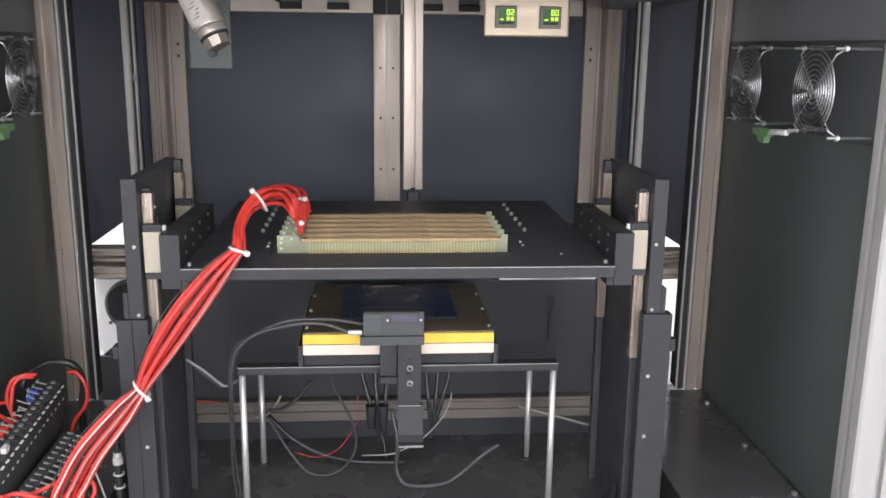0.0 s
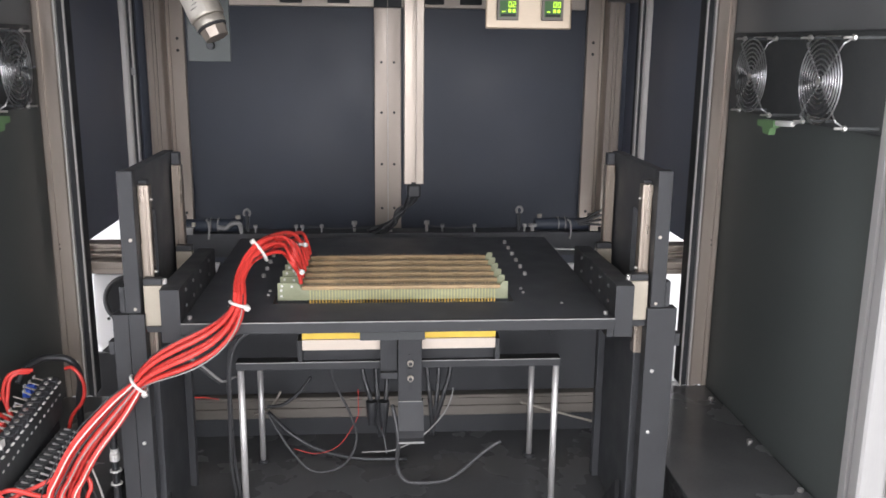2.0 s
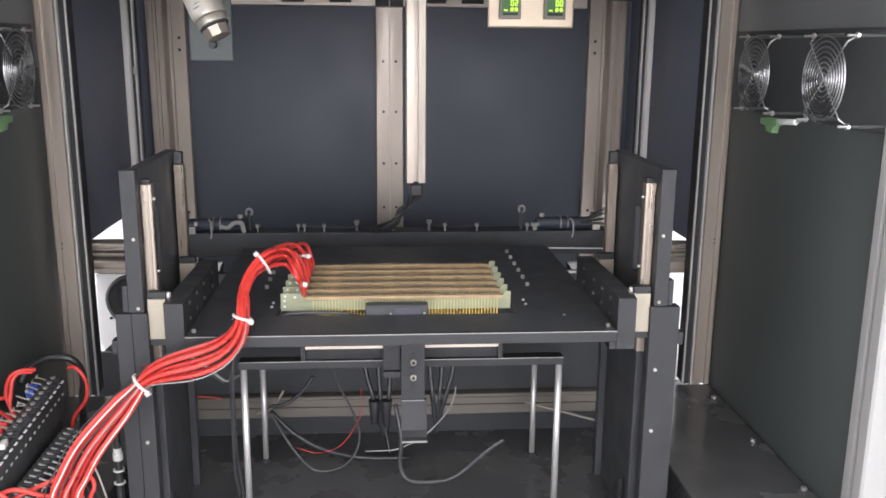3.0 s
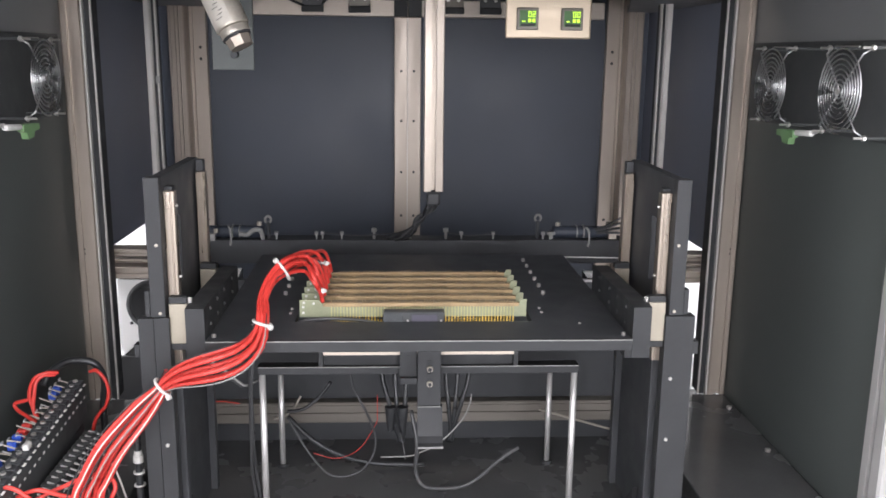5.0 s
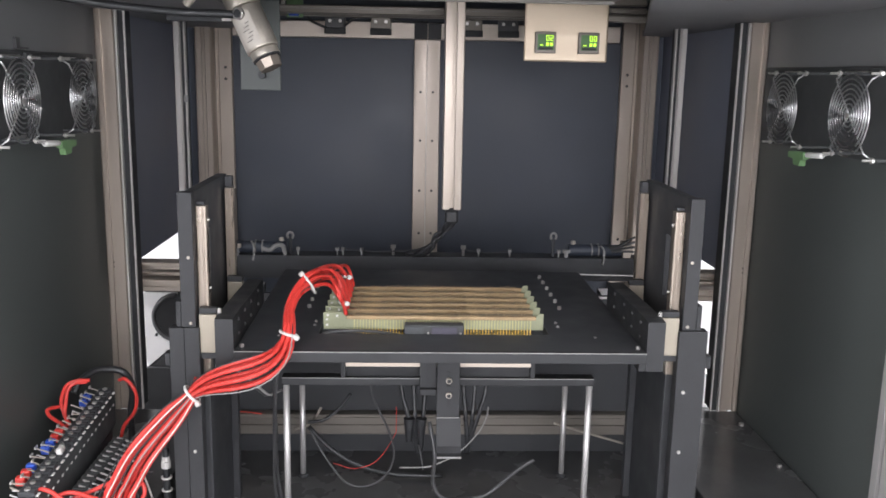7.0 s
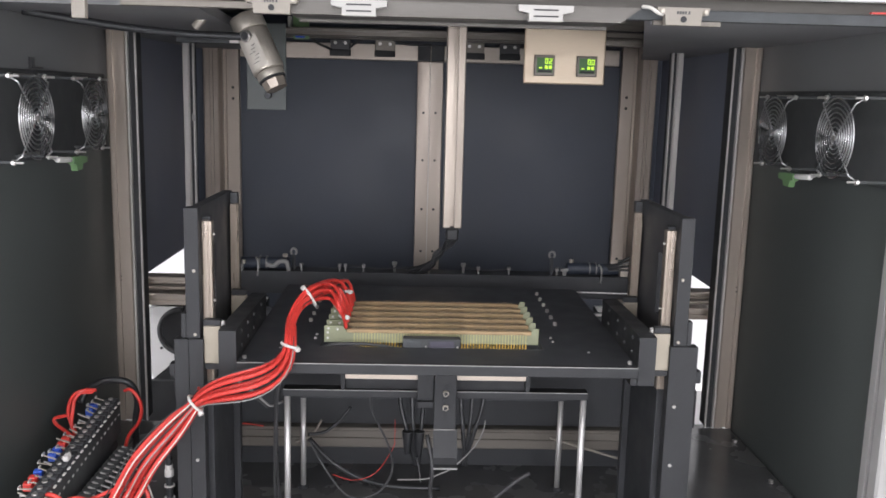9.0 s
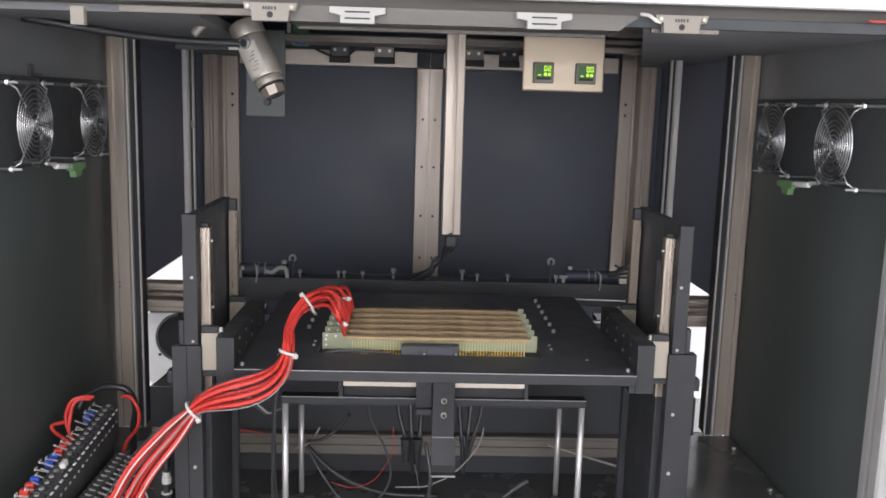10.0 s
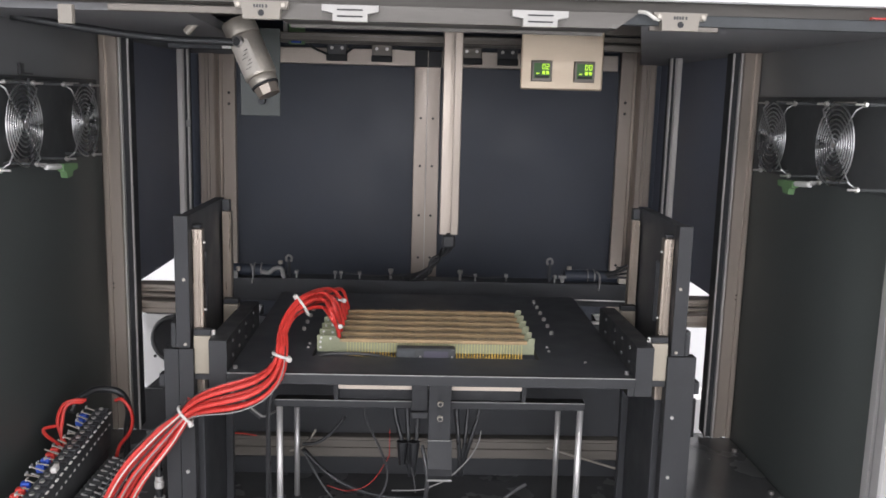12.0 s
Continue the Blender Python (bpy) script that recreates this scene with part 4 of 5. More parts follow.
# white plates seen below the side beams
pl = thing("white_side_plate", "white plate with a round cut-out beside the lift", "plate", (-0.5, 1.10, ZF))
arc = [(-0.492 + 0.046 * math.cos(a), 0.266 + 0.046 * math.sin(a)) for a in (math.pi * (0.5 + k / 12) for k in range(13))]
part("plate", prism(bmesh.new(), [(-0.559, 0.181), (-0.551, 0.167), (-0.520, 0.194), (-0.492, 0.204)] + arc[::-1] + [(-0.492, 0.315), (-0.557, 0.315)], "y", 1.10, 1.106), M_PAINT, pl)
part("rim", tube(bmesh.new(), [(x, 1.097, z) for x, z in arc], 0.0045, 8, 2), M_GCAB, pl)
part("backing", boxed(-0.56, -0.39, 1.125, 1.13, ZF, 0.316), M_DARK, pl)
part("lower_box", boxed(-0.574, -0.39, 1.088, 1.0975, ZF, 0.166, 0.001), M_DARK, pl)
part("gusset", prism(bmesh.new(), [(-0.545, 0.1665), (-0.44, 0.1665), (-0.44, 0.25)], "y", 1.092, 1.097), M_DARK, pl)
part("inner_block", boxed(-0.485, -0.43, 1.108, 1.1245, 0.245, 0.28, 0.002), M_BLACK, pl)
screw(pl, (-0.535, 1.10, 0.23), (0, -1, 0), 0.003, 0.002, material=M_DARK)
screw(pl, (-0.515, 1.10, 0.195), (0, -1, 0), 0.004, 0.002, material=M_DARK)
pr = thing("white_side_plate", "low white ledge with a dark step beside the lift", "plate", (0.5, 1.10, ZF))
part("ledge", boxed(0.44, 0.60, 1.12, 1.20, ZF, 0.15, 0.001), M_PAINT, pr)
part("step", boxed(0.44, 0.545, 1.06, 1.0995, ZF, 0.17, 0.001), M_DARK, pr)

# ---- cables under the fixture ----
def cable(name, pts, r, material, label, group="cables under the fixture"):
    ob = thing(name, label, "cable", pts[0], group)
    part("sheath", tube(bmesh.new(), pts, r, 8), material, ob)
    return ob


cable("sensor_lead", [(-0.0665, 0.575, 0.3795), (-0.09, 0.576, 0.389), (-0.118, 0.577, 0.392), (-0.155, 0.577, 0.387), (-0.187, 0.579, 0.377), (-0.208, 0.580, 0.362), (-0.219, 0.585, 0.342), (-0.227, 0.60, 0.30), (-0.232, 0.63, 0.24), (-0.236, 0.66, 0.16), (-0.232, 0.68, 0.08)], 0.0025, M_GCAB, "dark grey sensor lead arching beside the fixture")
cable("sensor_lead", [(-0.0455, 0.589, 0.386), (-0.078, 0.582, 0.394), (-0.108, 0.580, 0.3965), (-0.145, 0.580, 0.3945), (-0.180, 0.582, 0.381), (-0.207, 0.584, 0.366), (-0.221, 0.590, 0.348), (-0.229, 0.605, 0.30), (-0.236, 0.64, 0.22), (-0.24, 0.66, 0.14), (-0.238, 0.68, 0.08)], 0.0025, M_GCAB, "dark grey sensor lead arching beside the fixture")
cable("tie_tail", [(-0.285, 0.60, 0.335), (-0.265, 0.605, 0.318), (-0.245, 0.612, 0.296), (-0.236, 0.615, 0.290), (-0.222, 0.63, 0.292)], 0.0018, M_PALE, "grey wire tied at the fixture rod")
cable("lead", [(-0.29, 0.61, 0.335), (-0.262, 0.612, 0.306), (-0.243, 0.62, 0.286)], 0.0018, M_GCAB, "thin grey lead tied at the fixture rod")
cable("loop_cable", [(-0.10, 0.75, 0.27), (-0.096, 0.75, 0.236), (-0.085, 0.75, 0.211), (-0.070, 0.75, 0.179), (-0.061, 0.75, 0.145), (-0.066, 0.75, 0.116), (-0.084, 0.75, 0.092), (-0.112, 0.75, 0.0815), (-0.138, 0.75, 0.088), (-0.162, 0.75, 0.117), (-0.185, 0.76, 0.150), (-0.20, 0.77, 0.175)], 0.0019, M_GCAB, "grey cable hanging in a loop")
cable("loop_cable", [(-0.203, 0.79, 0.168), (-0.165, 0.78, 0.133), (-0.12, 0.78, 0.105), (-0.06, 0.79, 0.084), (0.02, 0.79, 0.081)], 0.004, M_BCAB, "thick black cable lying on the base")
cable("loop_cable", [(-0.005, 0.735, 0.20), (0.004, 0.72, 0.15), (0.002, 0.72, 0.105), (0.014, 0.715, 0.082), (0.042, 0.71, 0.0795), (0.077, 0.715, 0.0805), (0.101, 0.72, 0.092), (0.127, 0.72, 0.116), (0.148, 0.722, 0.132), (0.164, 0.725, 0.140)], 0.0034, M_GCAB, "grey cable curling over the base plate")
cable("thin_wire", [(0.088, 0.725, 0.230), (0.085, 0.72, 0.215), (0.075, 0.72, 0.192), (0.054, 0.72, 0.166), (0.032, 0.72, 0.147), (0.014, 0.72, 0.138), (-0.008, 0.72, 0.130), (-0.052, 0.73, 0.124)], 0.0012, M_PALE, "thin pale wire under the bracket")
cable("thin_wire", [(-0.022, 0.74, 0.16), (-0.017, 0.735, 0.14), (-0.014, 0.73, 0.120)], 0.0012, M_GCAB, "thin grey wire under the bracket")
cable("red_lead", [(-0.058, 0.762, 0.215), (-0.058, 0.76, 0.184), (-0.061, 0.76, 0.165), (-0.089, 0.765, 0.120), (-0.125, 0.765, 0.106), (-0.161, 0.77, 0.113)], 0.0006, M_RED, "thin red lead under the fixture")
cable("red_lead", [(-0.36, 0.86, 0.165), (-0.32, 0.855, 0.168), (-0.29, 0.85, 0.166)], 0.0011, M_RED, "thin red lead at the lower beam")
for x, dx in ((-0.050, 0.018), (-0.030, 0.004), (-0.012, -0.004), (0.050, 0.006), (0.068, -0.006), (0.086, -0.020)):
    cable("plug_cable", [(x, 0.76, 0.292), (x, 0.755, 0.25), (x + dx * 0.5, 0.745, 0.215), (x + dx, 0.745, 0.180), (x + dx * 1.6, 0.752, 0.140)], 0.0038, M_BCAB, "black plug cable under the fixture")
for x in (-0.037, -0.018):
    ob = thing("plug", "black cable plug under the fixture", "plug", (x, 0.738, 0.20), "plugs")
    part("shell", rod(bmesh.new(), (x, 0.738, 0.205), (x, 0.738, 0.165), 0.009, 12, r2=0.005, bevel=0.001), M_BCAB, ob)
for pts in (((-0.231, 0.83, 0.147), (-0.213, 0.83, 0.152), (-0.198, 0.83, 0.166), (-0.186, 0.83, 0.186)), ((0.212, 0.830, 0.159), (0.235, 0.830, 0.152), (0.278, 0.83, 0.139), (0.335, 0.83, 0.122))):
    cable("cable_tie", list(pts), 0.0020, M_CYL, "pale cable tie round a rod", "cable ties on the rods")
cable("branch_cable", [(-0.205, 0.80, 0.172), (-0.18, 0.81, 0.172), (-0.155, 0.815, 0.19), (-0.135, 0.82, 0.215)], 0.003, M_BCAB, "black cable in front of the lower beam")
ob = thing("hook_strap", "dark strap with a pale ring hanging behind the fixture", "strap", (0.235, 0.895, 0.27))
part("ring", tube(bmesh.new(), [(0.274 + 0.006 * math.cos(a), 0.893, 0.322 + 0.011 * math.sin(a)) for a in (2 * math.pi * k / 12 for k in range(13))], 0.0013, 6, 2), M_GCAB, ob)
part("strap", boxed(0.271, 0.277, 0.892, 0.896, 0.255, 0.310, 0.001), M_BCAB, ob)
ob = thing("under_rail", "thin bright steel strip below the table edge", "strip", (0.2, 0.80, 0.345))
part("strip", boxed(0.182, 0.352, 0.893, 0.902, 0.3635, 0.3675, 0.001), M_STEEL, ob)
part("hook", tube(bmesh.new(), [(0.158, 0.895, 0.368), (0.166, 0.895, 0.364), (0.176, 0.895, 0.3625), (0.186, 0.895, 0.365)], 0.002, 6), M_GCAB, ob)
# screws on the base plates
for x, y, z in ((0.56, 0.88, ZS), (0.558, 0.709, ZS), (0.565, 0.552, ZS), (0.47, 0.50, ZS), (0.24, 0.545, ZF), (0.25, 0.53, ZF), (0.225, 0.56, ZF), (-0.25, 0.53, ZF), (-0.235, 0.545, ZF)):
    ob = thing("floor_screw", "steel screw head on the black base plate", "screw", (x, y, z), "base plate screws")
    part("head", rod(bmesh.new(), (x, y, z), (x, y, z + 0.005), 0.0045, 12, bevel=0.0008), M_STEEL, ob)
for s in (-1, 1):
    ob = thing("leg_gusset", "pale triangular gusset at the lift column foot", "gusset", (s * 0.30, 0.62, ZF), "gussets")
    lo, hi = sorted((s * 0.313, s * 0.3195))
    part("plate", prism(bmesh.new(), [(0.60, ZF), (0.66, ZF), (0.60, 0.135)], "x", lo, hi), M_DARK, ob)

# ---- terminal strip and wiring on the side plate ----
def lean(bm):
    for v in bm.verts:
        v.co.z += (v.co.y - 0.70) * 0.085
    return bm


ts = thing("terminal_strip", "black terminal strip with pins, blue and red caps", "terminal strip", (-0.49, 0.57, ZS))
part("body", lean(boxed(-0.507, -0.486, 0.402, 0.70, 0.21, 0.262, 0.002)), M_FAN, ts)
part("foot", boxed(-0.503, -0.488, 0.47, 0.69, ZS, 0.205, 0.002), M_BLACK, ts)
rng = random.Random(11)
for k in range(19):
    y = 0.692 - 0.0155 * k
    seg = part("terminal", lean(boxed(-0.5065, -0.4865, y - 0.0062, y + 0.0062, 0.2625, 0.2685, 0.0008)), M_BLACK, ts)
    part("clamp_screw", lean(rod(bmesh.new(), (-0.497, y, 0.2685), (-0.497, y, 0.271), 0.0035, 10, bevel=0.0005)), M_STEEL, seg)
    reach, tip = rng.uniform(0.008, 0.017), rng.uniform(0.0, 0.007)
    part("pin", lean(rod(bmesh.new(), (-0.5070, y, 0.267), (-0.5070 - reach, y - 0.002, 0.268 + tip), 0.0011, 6)), M_CYL, ts)
    if rng.random() < 0.7:
        part("pin", lean(rod(bmesh.new(), (-0.5070, y - 0.006, 0.262), (-0.5070 - reach * 0.8, y - 0.008, 0.262 + tip), 0.0010, 6)), M_ROD, ts)
    if rng.random() < 0.6:
        part("clip", lean(boxed(-0.5080 - reach, -0.5062 - reach, y - 0.004, y + 0.003, 0.267 + tip, 0.270 + tip)), M_ROD, ts)
    part("marker", lean(boxed(-0.4858, -0.4830, y - 0.004, y + 0.003, 0.2625, 0.2638)), M_LABEL, ts)
    part("marker", lean(boxed(-0.4858, -0.4852, y - 0.003, y + 0.002, 0.243, 0.2455)), M_LABEL, ts)
for k, mt in ((1, M_BLUEP), (2, M_BLUEP), (8, M_RED), (9, M_RED), (10, M_BLUEP), (11, M_BLUEP), (14, M_BLUEP), (15, M_RED), (16, M_RED)):
    y = 0.692 - 0.0155 * k
    part("cap", lean(boxed(-0.524, -0.512, y - 0.0045, y + 0.0045, 0.257, 0.269, 0.002)), mt, ts, "red cap" if mt is M_RED else "blue cap")
part("white_cap", lean(boxed(-0.495, -0.487, 0.495, 0.508, 0.269, 0.277, 0.002)), M_WHITE, ts)
t2 = thing("terminal_strip", "lower black terminal strip with grey wires", "terminal strip", (-0.45, 0.55, ZS))
part("body", boxed(-0.4785, -0.456, 0.46, 0.665, ZS, 0.198, 0.002), M_FAN, t2)
for k in range(13):
    y = 0.655 - 0.0155 * k
    plug = part("plug", boxed(-0.4775, -0.4575, y - 0.0055, y + 0.0055, 0.1985, 0.2055, 0.0008), M_FAN, t2)
    part("ferrule", rod(bmesh.new(), (-0.470, y, 0.207), (-0.444, y - 0.003, 0.199), 0.0015, 6), M_ROD, plug)
    part("marker", boxed(-0.4556, -0.455, y - 0.004, y + 0.003, 0.186, 0.1885), M_LABEL, t2)
for k in range(6):
    y = 0.60 - 0.02 * k
    cable("grey_wire", [(-0.446, y, 0.2), (-0.428, y - 0.012, 0.202), (-0.405, y - 0.035, 0.188), (-0.385, y - 0.06, 0.158), (-0.375, y - 0.07, ZS + 0.003)], 0.0013, M_GCAB if k % 3 else M_WCAB, "thin grey wire from the terminal strip", "terminal wires")
for k, pts in enumerate((
        [(-0.505, 0.655, 0.296), (-0.519, 0.645, 0.299), (-0.533, 0.640, 0.293), (-0.541, 0.638, 0.272), (-0.538, 0.636, 0.254), (-0.528, 0.628, 0.240)],
        [(-0.508, 0.652, 0.294), (-0.522, 0.642, 0.296), (-0.530, 0.637, 0.288), (-0.533, 0.634, 0.270), (-0.534, 0.630, 0.252), (-0.526, 0.622, 0.240)],
        [(-0.536, 0.640, 0.262), (-0.550, 0.640, 0.260), (-0.563, 0.640, 0.2555), (-0.558, 0.636, 0.248), (-0.545, 0.630, 0.242), (-0.528, 0.620, 0.236)],
        [(-0.482, 0.712, 0.276), (-0.470, 0.705, 0.280), (-0.457, 0.700, 0.268), (-0.453, 0.70, 0.250), (-0.458, 0.70, 0.228), (-0.477, 0.70, 0.199), (-0.482, 0.69, ZS + 0.004)],
        [(-0.478, 0.455, 0.200), (-0.455, 0.46, 0.212), (-0.436, 0.462, 0.220), (-0.409, 0.466, 0.231), (-0.389, 0.468, 0.233), (-0.377, 0.466, 0.227), (-0.3735, 0.463, 0.216), (-0.379, 0.46, 0.200), (-0.39, 0.46, ZS + 0.004)],
        [(-0.482, 0.440, 0.218), (-0.465, 0.440, 0.226), (-0.452, 0.442, 0.226), (-0.430, 0.45, 0.214), (-0.408, 0.456, 0.208), (-0.385, 0.47, 0.19), (-0.38, 0.475, ZS + 0.004)],
        [(-0.500, 0.425, 0.236), (-0.485, 0.424, 0.240), (-0.468, 0.424, 0.232), (-0.455, 0.426, 0.21), (-0.45, 0.43, ZS + 0.004)])):
    cable("red_wire", pts, 0.0028, M_RED, "red wire curling round the terminal strip", "terminal wires")
cable("black_hose", [(-0.550, 0.71, 0.255), (-0.543, 0.72, 0.272), (-0.526, 0.722, 0.284), (-0.51, 0.724, 0.289), (-0.48, 0.726, 0.284), (-0.468, 0.73, 0.255), (-0.474, 0.735, 0.215), (-0.476, 0.74, ZS + 0.012)], 0.0055, M_BCAB, "thick black hose behind the terminal strip", "terminal wires")
fit_ = thing("pneumatic_fitting", "black tube fitting with a white collar beside the leg", "fitting", (-0.3685, 0.545, ZF))
part("tube", rod(bmesh.new(), (-0.3685, 0.545, ZF), (-0.3685, 0.545, 0.290), 0.0048, 12), M_BCAB, fit_)
part("collar", rod(bmesh.new(), (-0.3685, 0.545, 0.211), (-0.3685, 0.545, 0.221), 0.0066, 12, bevel=0.001), M_WHITE, fit_)
part("waist", rod(bmesh.new(), (-0.3685, 0.545, 0.2212), (-0.3685, 0.545, 0.228), 0.0054, 12), M_WHITE, fit_)
part("ring", rod(bmesh.new(), (-0.3685, 0.545, 0.196), (-0.3685, 0.545, 0.198), 0.0075, 12), M_LABEL, fit_)
part("ring", rod(bmesh.new(), (-0.3685, 0.545, 0.178), (-0.3685, 0.545, 0.1795), 0.0075, 12), M_LABEL, fit_)

# ---- the red cable bundle: an arch on the table, a slack middle in short pieces, a fixed lower run ----
TIE1, TIE2, HIGH = Vector((-0.314, 0.482, 0.341)), Vector((-0.193, 0.498, 0.417)), 0.0935
bundle = thing("cable_bundle", "bundle of red cables with black and white wires, zip-tied", "cable bundle", TIE1)
STRANDS = []
for k in range(7):
    a = 2 * math.pi * k / 7 + 0.3
    STRANDS.append((M_RED, 0.0031, 0.0068 * math.cos(a), 0.0068 * math.sin(a)))
STRANDS.append((M_RED, 0.0031, 0.0, 0.001))
STRANDS += [(M_BCAB, 0.0009, -0.0092, -0.0045), (M_WCAB, 0.0009, 0.0065, -0.0085)]
# thin pale wires that join the lower run alone
LOWER = [(M_WCAB, 0.0010, -0.0050, -0.0100), (M_BCAB, 0.0010, -0.0022, -0.0112), (M_PALE, 0.0009, 0.0010, -0.0115)]


def bez(p, s):
    q = 1 - s
    return q ** 3 * p[0] + 3 * q * q * s * p[1] + 3 * q * s * s * p[2] + s ** 3 * p[3]


def middle(lift, d):
    top = TIE2 + Vector((0, 0, lift))
    f = lift / HIGH
    d0 = Vector((-0.05, -0.55, -0.62)).lerp(Vector((-0.62, -0.50, -0.58)), f)
    d1 = Vector((0.55, -0.55, 0.62)).lerp(Vector((0.42, -0.22, 0.90)), f)
    return [top, top + d0 * d, TIE1 + d1 * d, TIE1]


def slack(lift):
    return middle(lift, 0.085 - 0.025 * lift / HIGH)


def strand_line(lift, u, v, n=60):
    p = slack(lift)
    out = []
    for i in range(n + 1):
        s = i / n
        c = bez(p, s)
        tan = (bez(p, min(s + 0.01, 1)) - bez(p, max(s - 0.01, 0))).normalized()
        side = tan.cross(Vector((0, 1, 0))).normalized()
        w = 0.85 + 1.5 * math.sin(math.pi * s)
        out.append(c + side * u * w + Vector((0, 1, 0)) * v * w)
    return out


def along(line, step, count):
    """Points on a line at equal steps of length from its start."""
    pts, i, at, left = [line[0]], 0, line[0], step
    while len(pts) <= count:
        if i + 1 >= len(line):
            pts.append(pts[-1] + (line[-1] - line[-2]).normalized() * step)
            continue
        gap = (line[i + 1] - at).length
        if gap >= left:
            at = at + (line[i + 1] - at) * (left / gap)
            pts.append(at)
            left = step
        else:
            left -= gap
            i += 1
            at = line[i]
    return pts


N_SEG = 16
LIFTS = [(0.0, 0.0935), (0.45, 0.0935), (0.7, 0.089), (1.0, 0.0695), (1.25, 0.0575), (1.5, 0.0450), (1.75, 0.0315), (2.0, 0.018), (2.25, 0.004), (2.4, 0.0), (12.0, 0.0)]
PIECES = []
for mt, r, u, v in STRANDS:
    first = strand_line(HIGH, u, v)
    total = sum((b - a).length for a, b in zip(first, first[1:]))
    step = total / N_SEG
    lines = []
    for t, lift in LIFTS:
        run = strand_line(lift, u, v)
        # what is not needed below the tie slides up through it
        over = [Vector((-0.190 + u * 0.6, 0.568 + v * 0.7, 0.453 + lift)), Vector((-0.197 + u * 0.7, 0.535 + v * 0.7, 0.437 + lift)), run[0] + Vector((-0.001, 0.012, 0.010))]
        lines.append((t, along((over + run)[::-1], step, N_SEG)[::-1]))
    for k in range(N_SEG):
        bm = bmesh.new()
        tube(bm, [(0, 0, -step * 0.62), (0, 0, -step * 0.3), (0, 0, step * 0.3), (0, 0, step * 0.62)], r * 0.92, 8, 2)
        ob = part("strand_piece", bm, M_PALE if mt is M_WCAB else mt)
        ob.parent = bundle
        rows = []
        for t, pts in lines:
            a, b = pts[k] - TIE1, pts[k + 1] - TIE1
            rows.append((t, Matrix.Translation((a + b) / 2) @ (b - a).to_track_quat("Z", "Y").to_matrix().to_4x4()))
        PIECES.append((ob, rows))
    # arch over to the cards, rides with the table
    j = len(PIECES) // N_SEG - 1
    ky = Y0 + PITCH * (j % 6)
    start = strand_line(0.0, u, v)[0]
    lift_in = strand_line(0.0, u, v)[1]
    back = (start - lift_in).normalized()
    h = 0.006 * (j % 4) - 0.006
    pts = [start - back * 0.004, start + Vector((-0.001, 0.012, 0.010)), Vector((-0.197 + u * 0.7, 0.535 + v * 0.7, 0.437)), Vector((-0.190 + u * 0.6, 0.568 + v * 0.7, 0.453 + h * 0.4)), Vector((-0.173 + u * 0.6, 0.598 + v, 0.461 + h)),
           Vector((-0.153, 0.55 + 0.09 * (ky - 0.5) / 0.2 + 0.03, 0.456 + h)), Vector((-0.138, ky - 0.012, 0.448 + h * 0.6)), Vector((-0.130, ky, 0.425)), Vector((-0.128, ky + 0.004, 0.412))]
    ob = part("arch_strand", tube(bmesh.new(), pts, r * 0.9, 8, 5), M_BCAB if mt is M_WCAB else mt, bundle)
    PIECES.append((ob, [(t, Matrix.Translation((0, 0, z))) for t, z in LIFTS]))


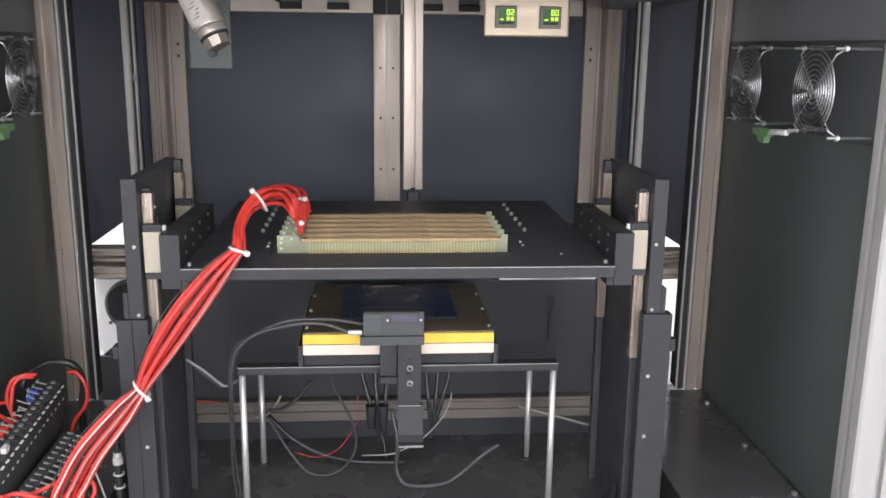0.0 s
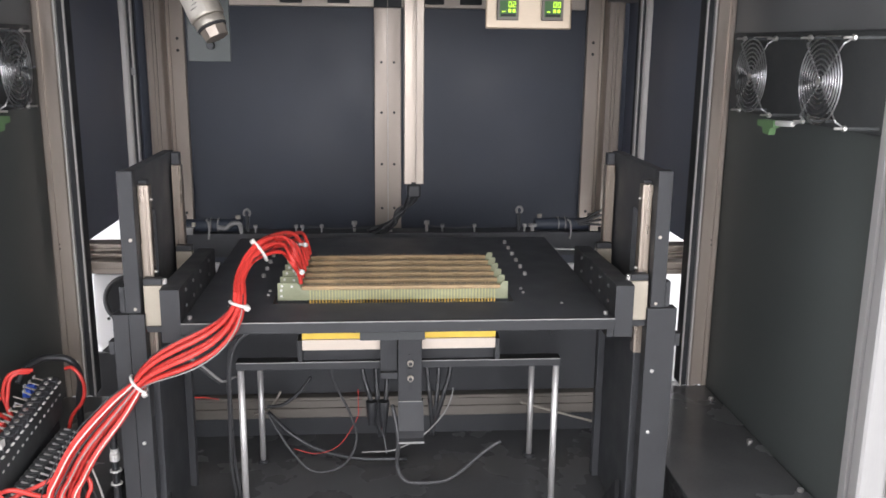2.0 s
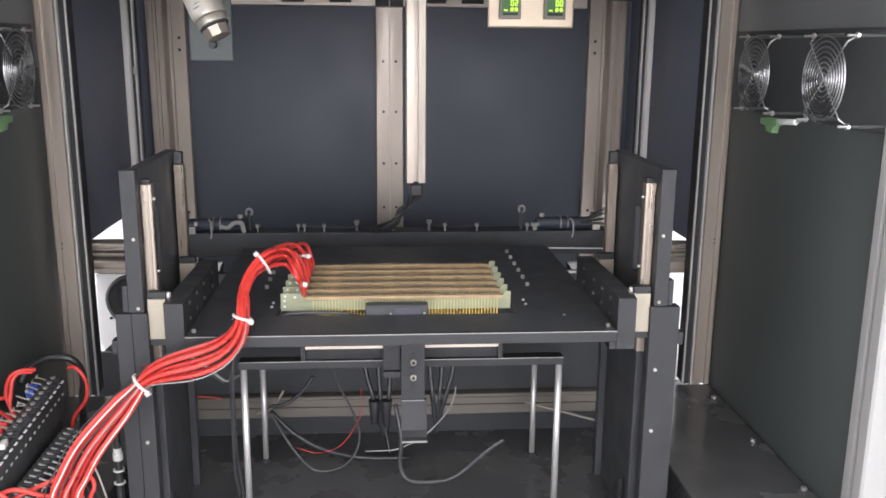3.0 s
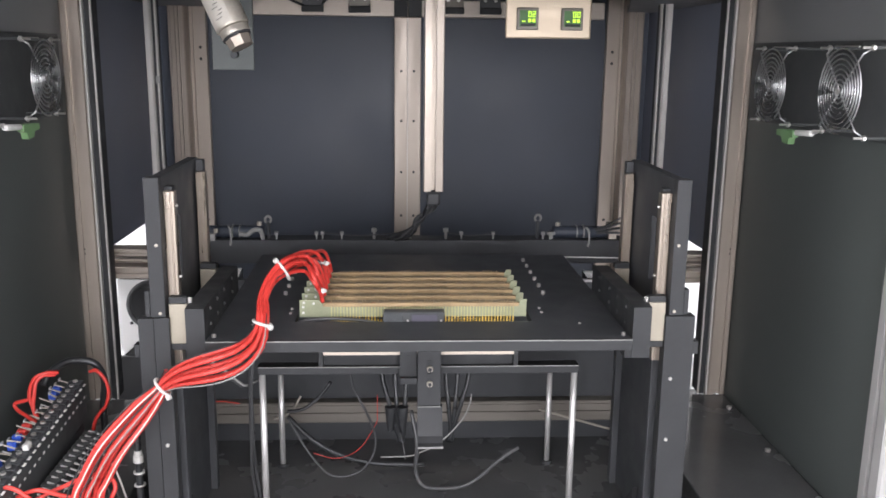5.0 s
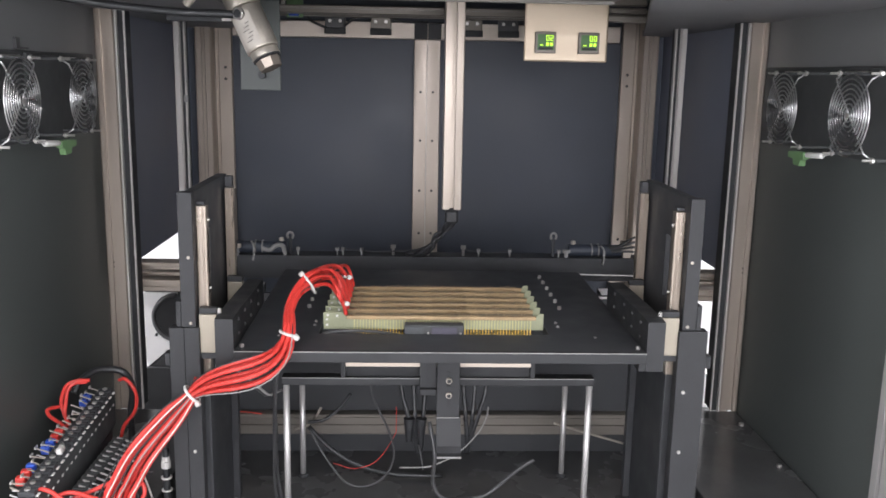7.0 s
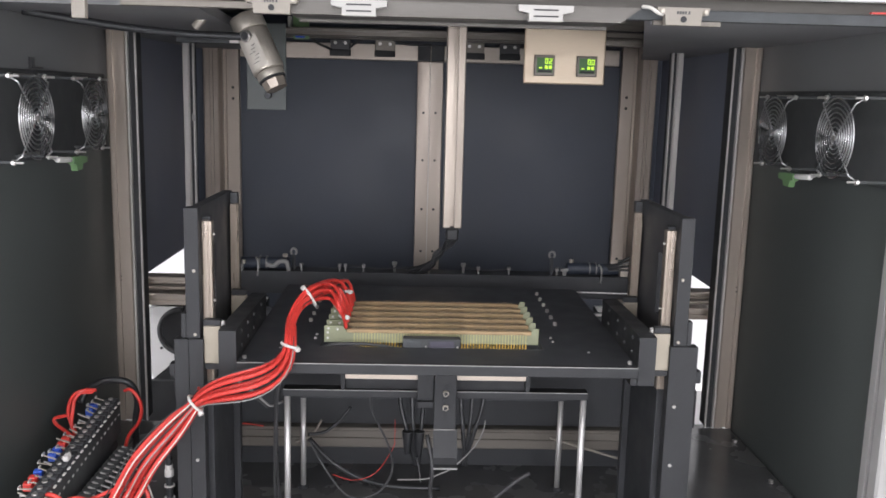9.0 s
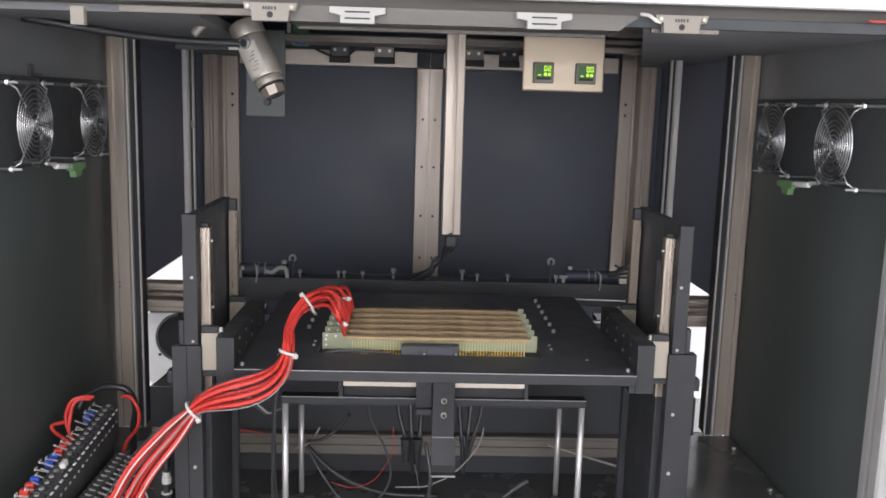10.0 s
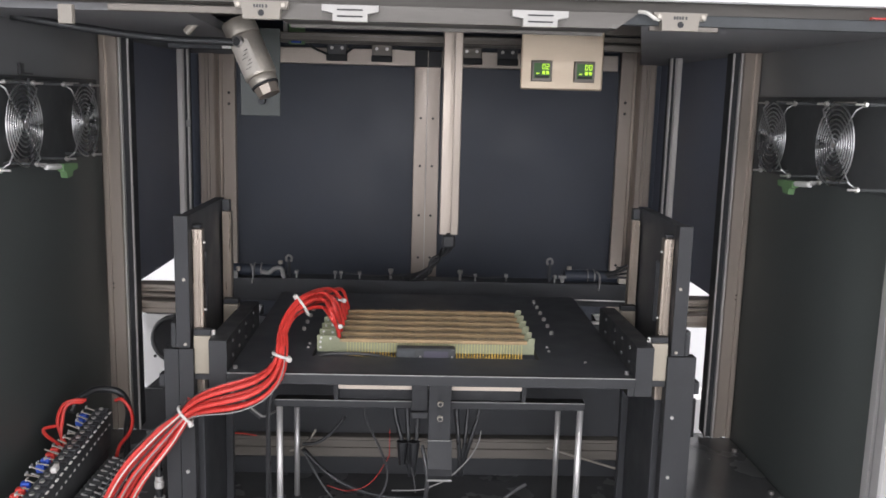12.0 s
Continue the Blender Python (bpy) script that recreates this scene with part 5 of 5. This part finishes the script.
def lower_run(mt, r, u, v):
    """A strand of the fixed lower run, from below the tie to the side plate."""
    q = TIE1 + Vector((u * 0.7, v * 0.85, -u * 0.6))
    pts = [q + Vector((0.010, 0.003, 0.016)), q, Vector((-0.336 + u * 1.4, 0.464 + v, 0.316 - u * 1.2)), Vector((-0.3695 + u * 2.0, 0.452 + v, 0.276 - u * 1.1)),
           Vector((-0.390 + u * 2.4, 0.448 + v, 0.240 - u * 0.5)), Vector((-0.4015 + u * 2.5, 0.446 + 1.3 * v, 0.2115)), Vector((-0.406 + u * 2.5, 0.446 + 1.3 * v, ZS + 0.004))]
    part("lower_strand", tube(bmesh.new(), pts, r, 8, 6), mt, bundle)


for mt, r, u, v in STRANDS + LOWER:
    lower_run(mt, r, u, v)


def zip_tie(at, axis, r, tail):
    at, axis = Vector(at), Vector(axis).normalized()
    e1 = axis.orthogonal().normalized()
    e2 = axis.cross(e1)
    ring = [at + r * (math.cos(a) * e1 + math.sin(a) * e2) for a in (2 * math.pi * k / 14 for k in range(15))]
    bm = tube(bmesh.new(), ring, 0.0021, 6, 1)
    tail = Vector(tail)
    rod(bm, at + tail * r, at + tail * (r + 0.006), 0.0036, 8, bevel=0.0008)
    return bm


part("zip_tie", zip_tie(TIE1, (0.75, 0.1, 0.65), 0.0125, (0.55, -0.45, -0.7)), M_WHITE, bundle, "white zip tie")
for at, axis, r, tail in ((TIE2, (0.3, 0.15, 0.95), 0.0112, (0.75, -0.6, -0.2)), ((-0.178, 0.594, 0.460), (0.8, 0.3, 0.5), 0.0145, (-0.5, -0.3, 0.8)), ((-0.131, 0.612, 0.428), (0.2, 0.1, 0.95), 0.007, (0.4, -0.9, 0.1)), ((-0.133, 0.70, 0.445), (0.2, 0.1, 0.95), 0.007, (0.4, -0.9, 0.1))):
    ob = part("zip_tie", zip_tie(at, axis, r, tail), M_WHITE, bundle, "white zip tie")
    PIECES.append((ob, [(t, Matrix.Translation((0, 0, z))) for t, z in LIFTS]))


def motions():
    drop = [(0.0, 0.0935), (0.45, 0.0935), (0.7, 0.089), (1.0, 0.0695), (1.5, 0.0450), (2.0, 0.018), (2.25, 0.004), (2.4, 0.0), (12.0, 0.0)]
    for ob in [table] + CARDS:
        base = ob.location.copy()
        # the fixture below presses the cards up by 4 mm at the end of the stroke
        seat = 0.0 if ob is table else 0.004
        walk(ob, [(t, Matrix.Translation(base + Vector((0, 0, dz - seat * min(1.0, dz / 0.03))))) for t, dz in drop])
    for ob, rows in PIECES:
        walk(ob, rows)


motions()
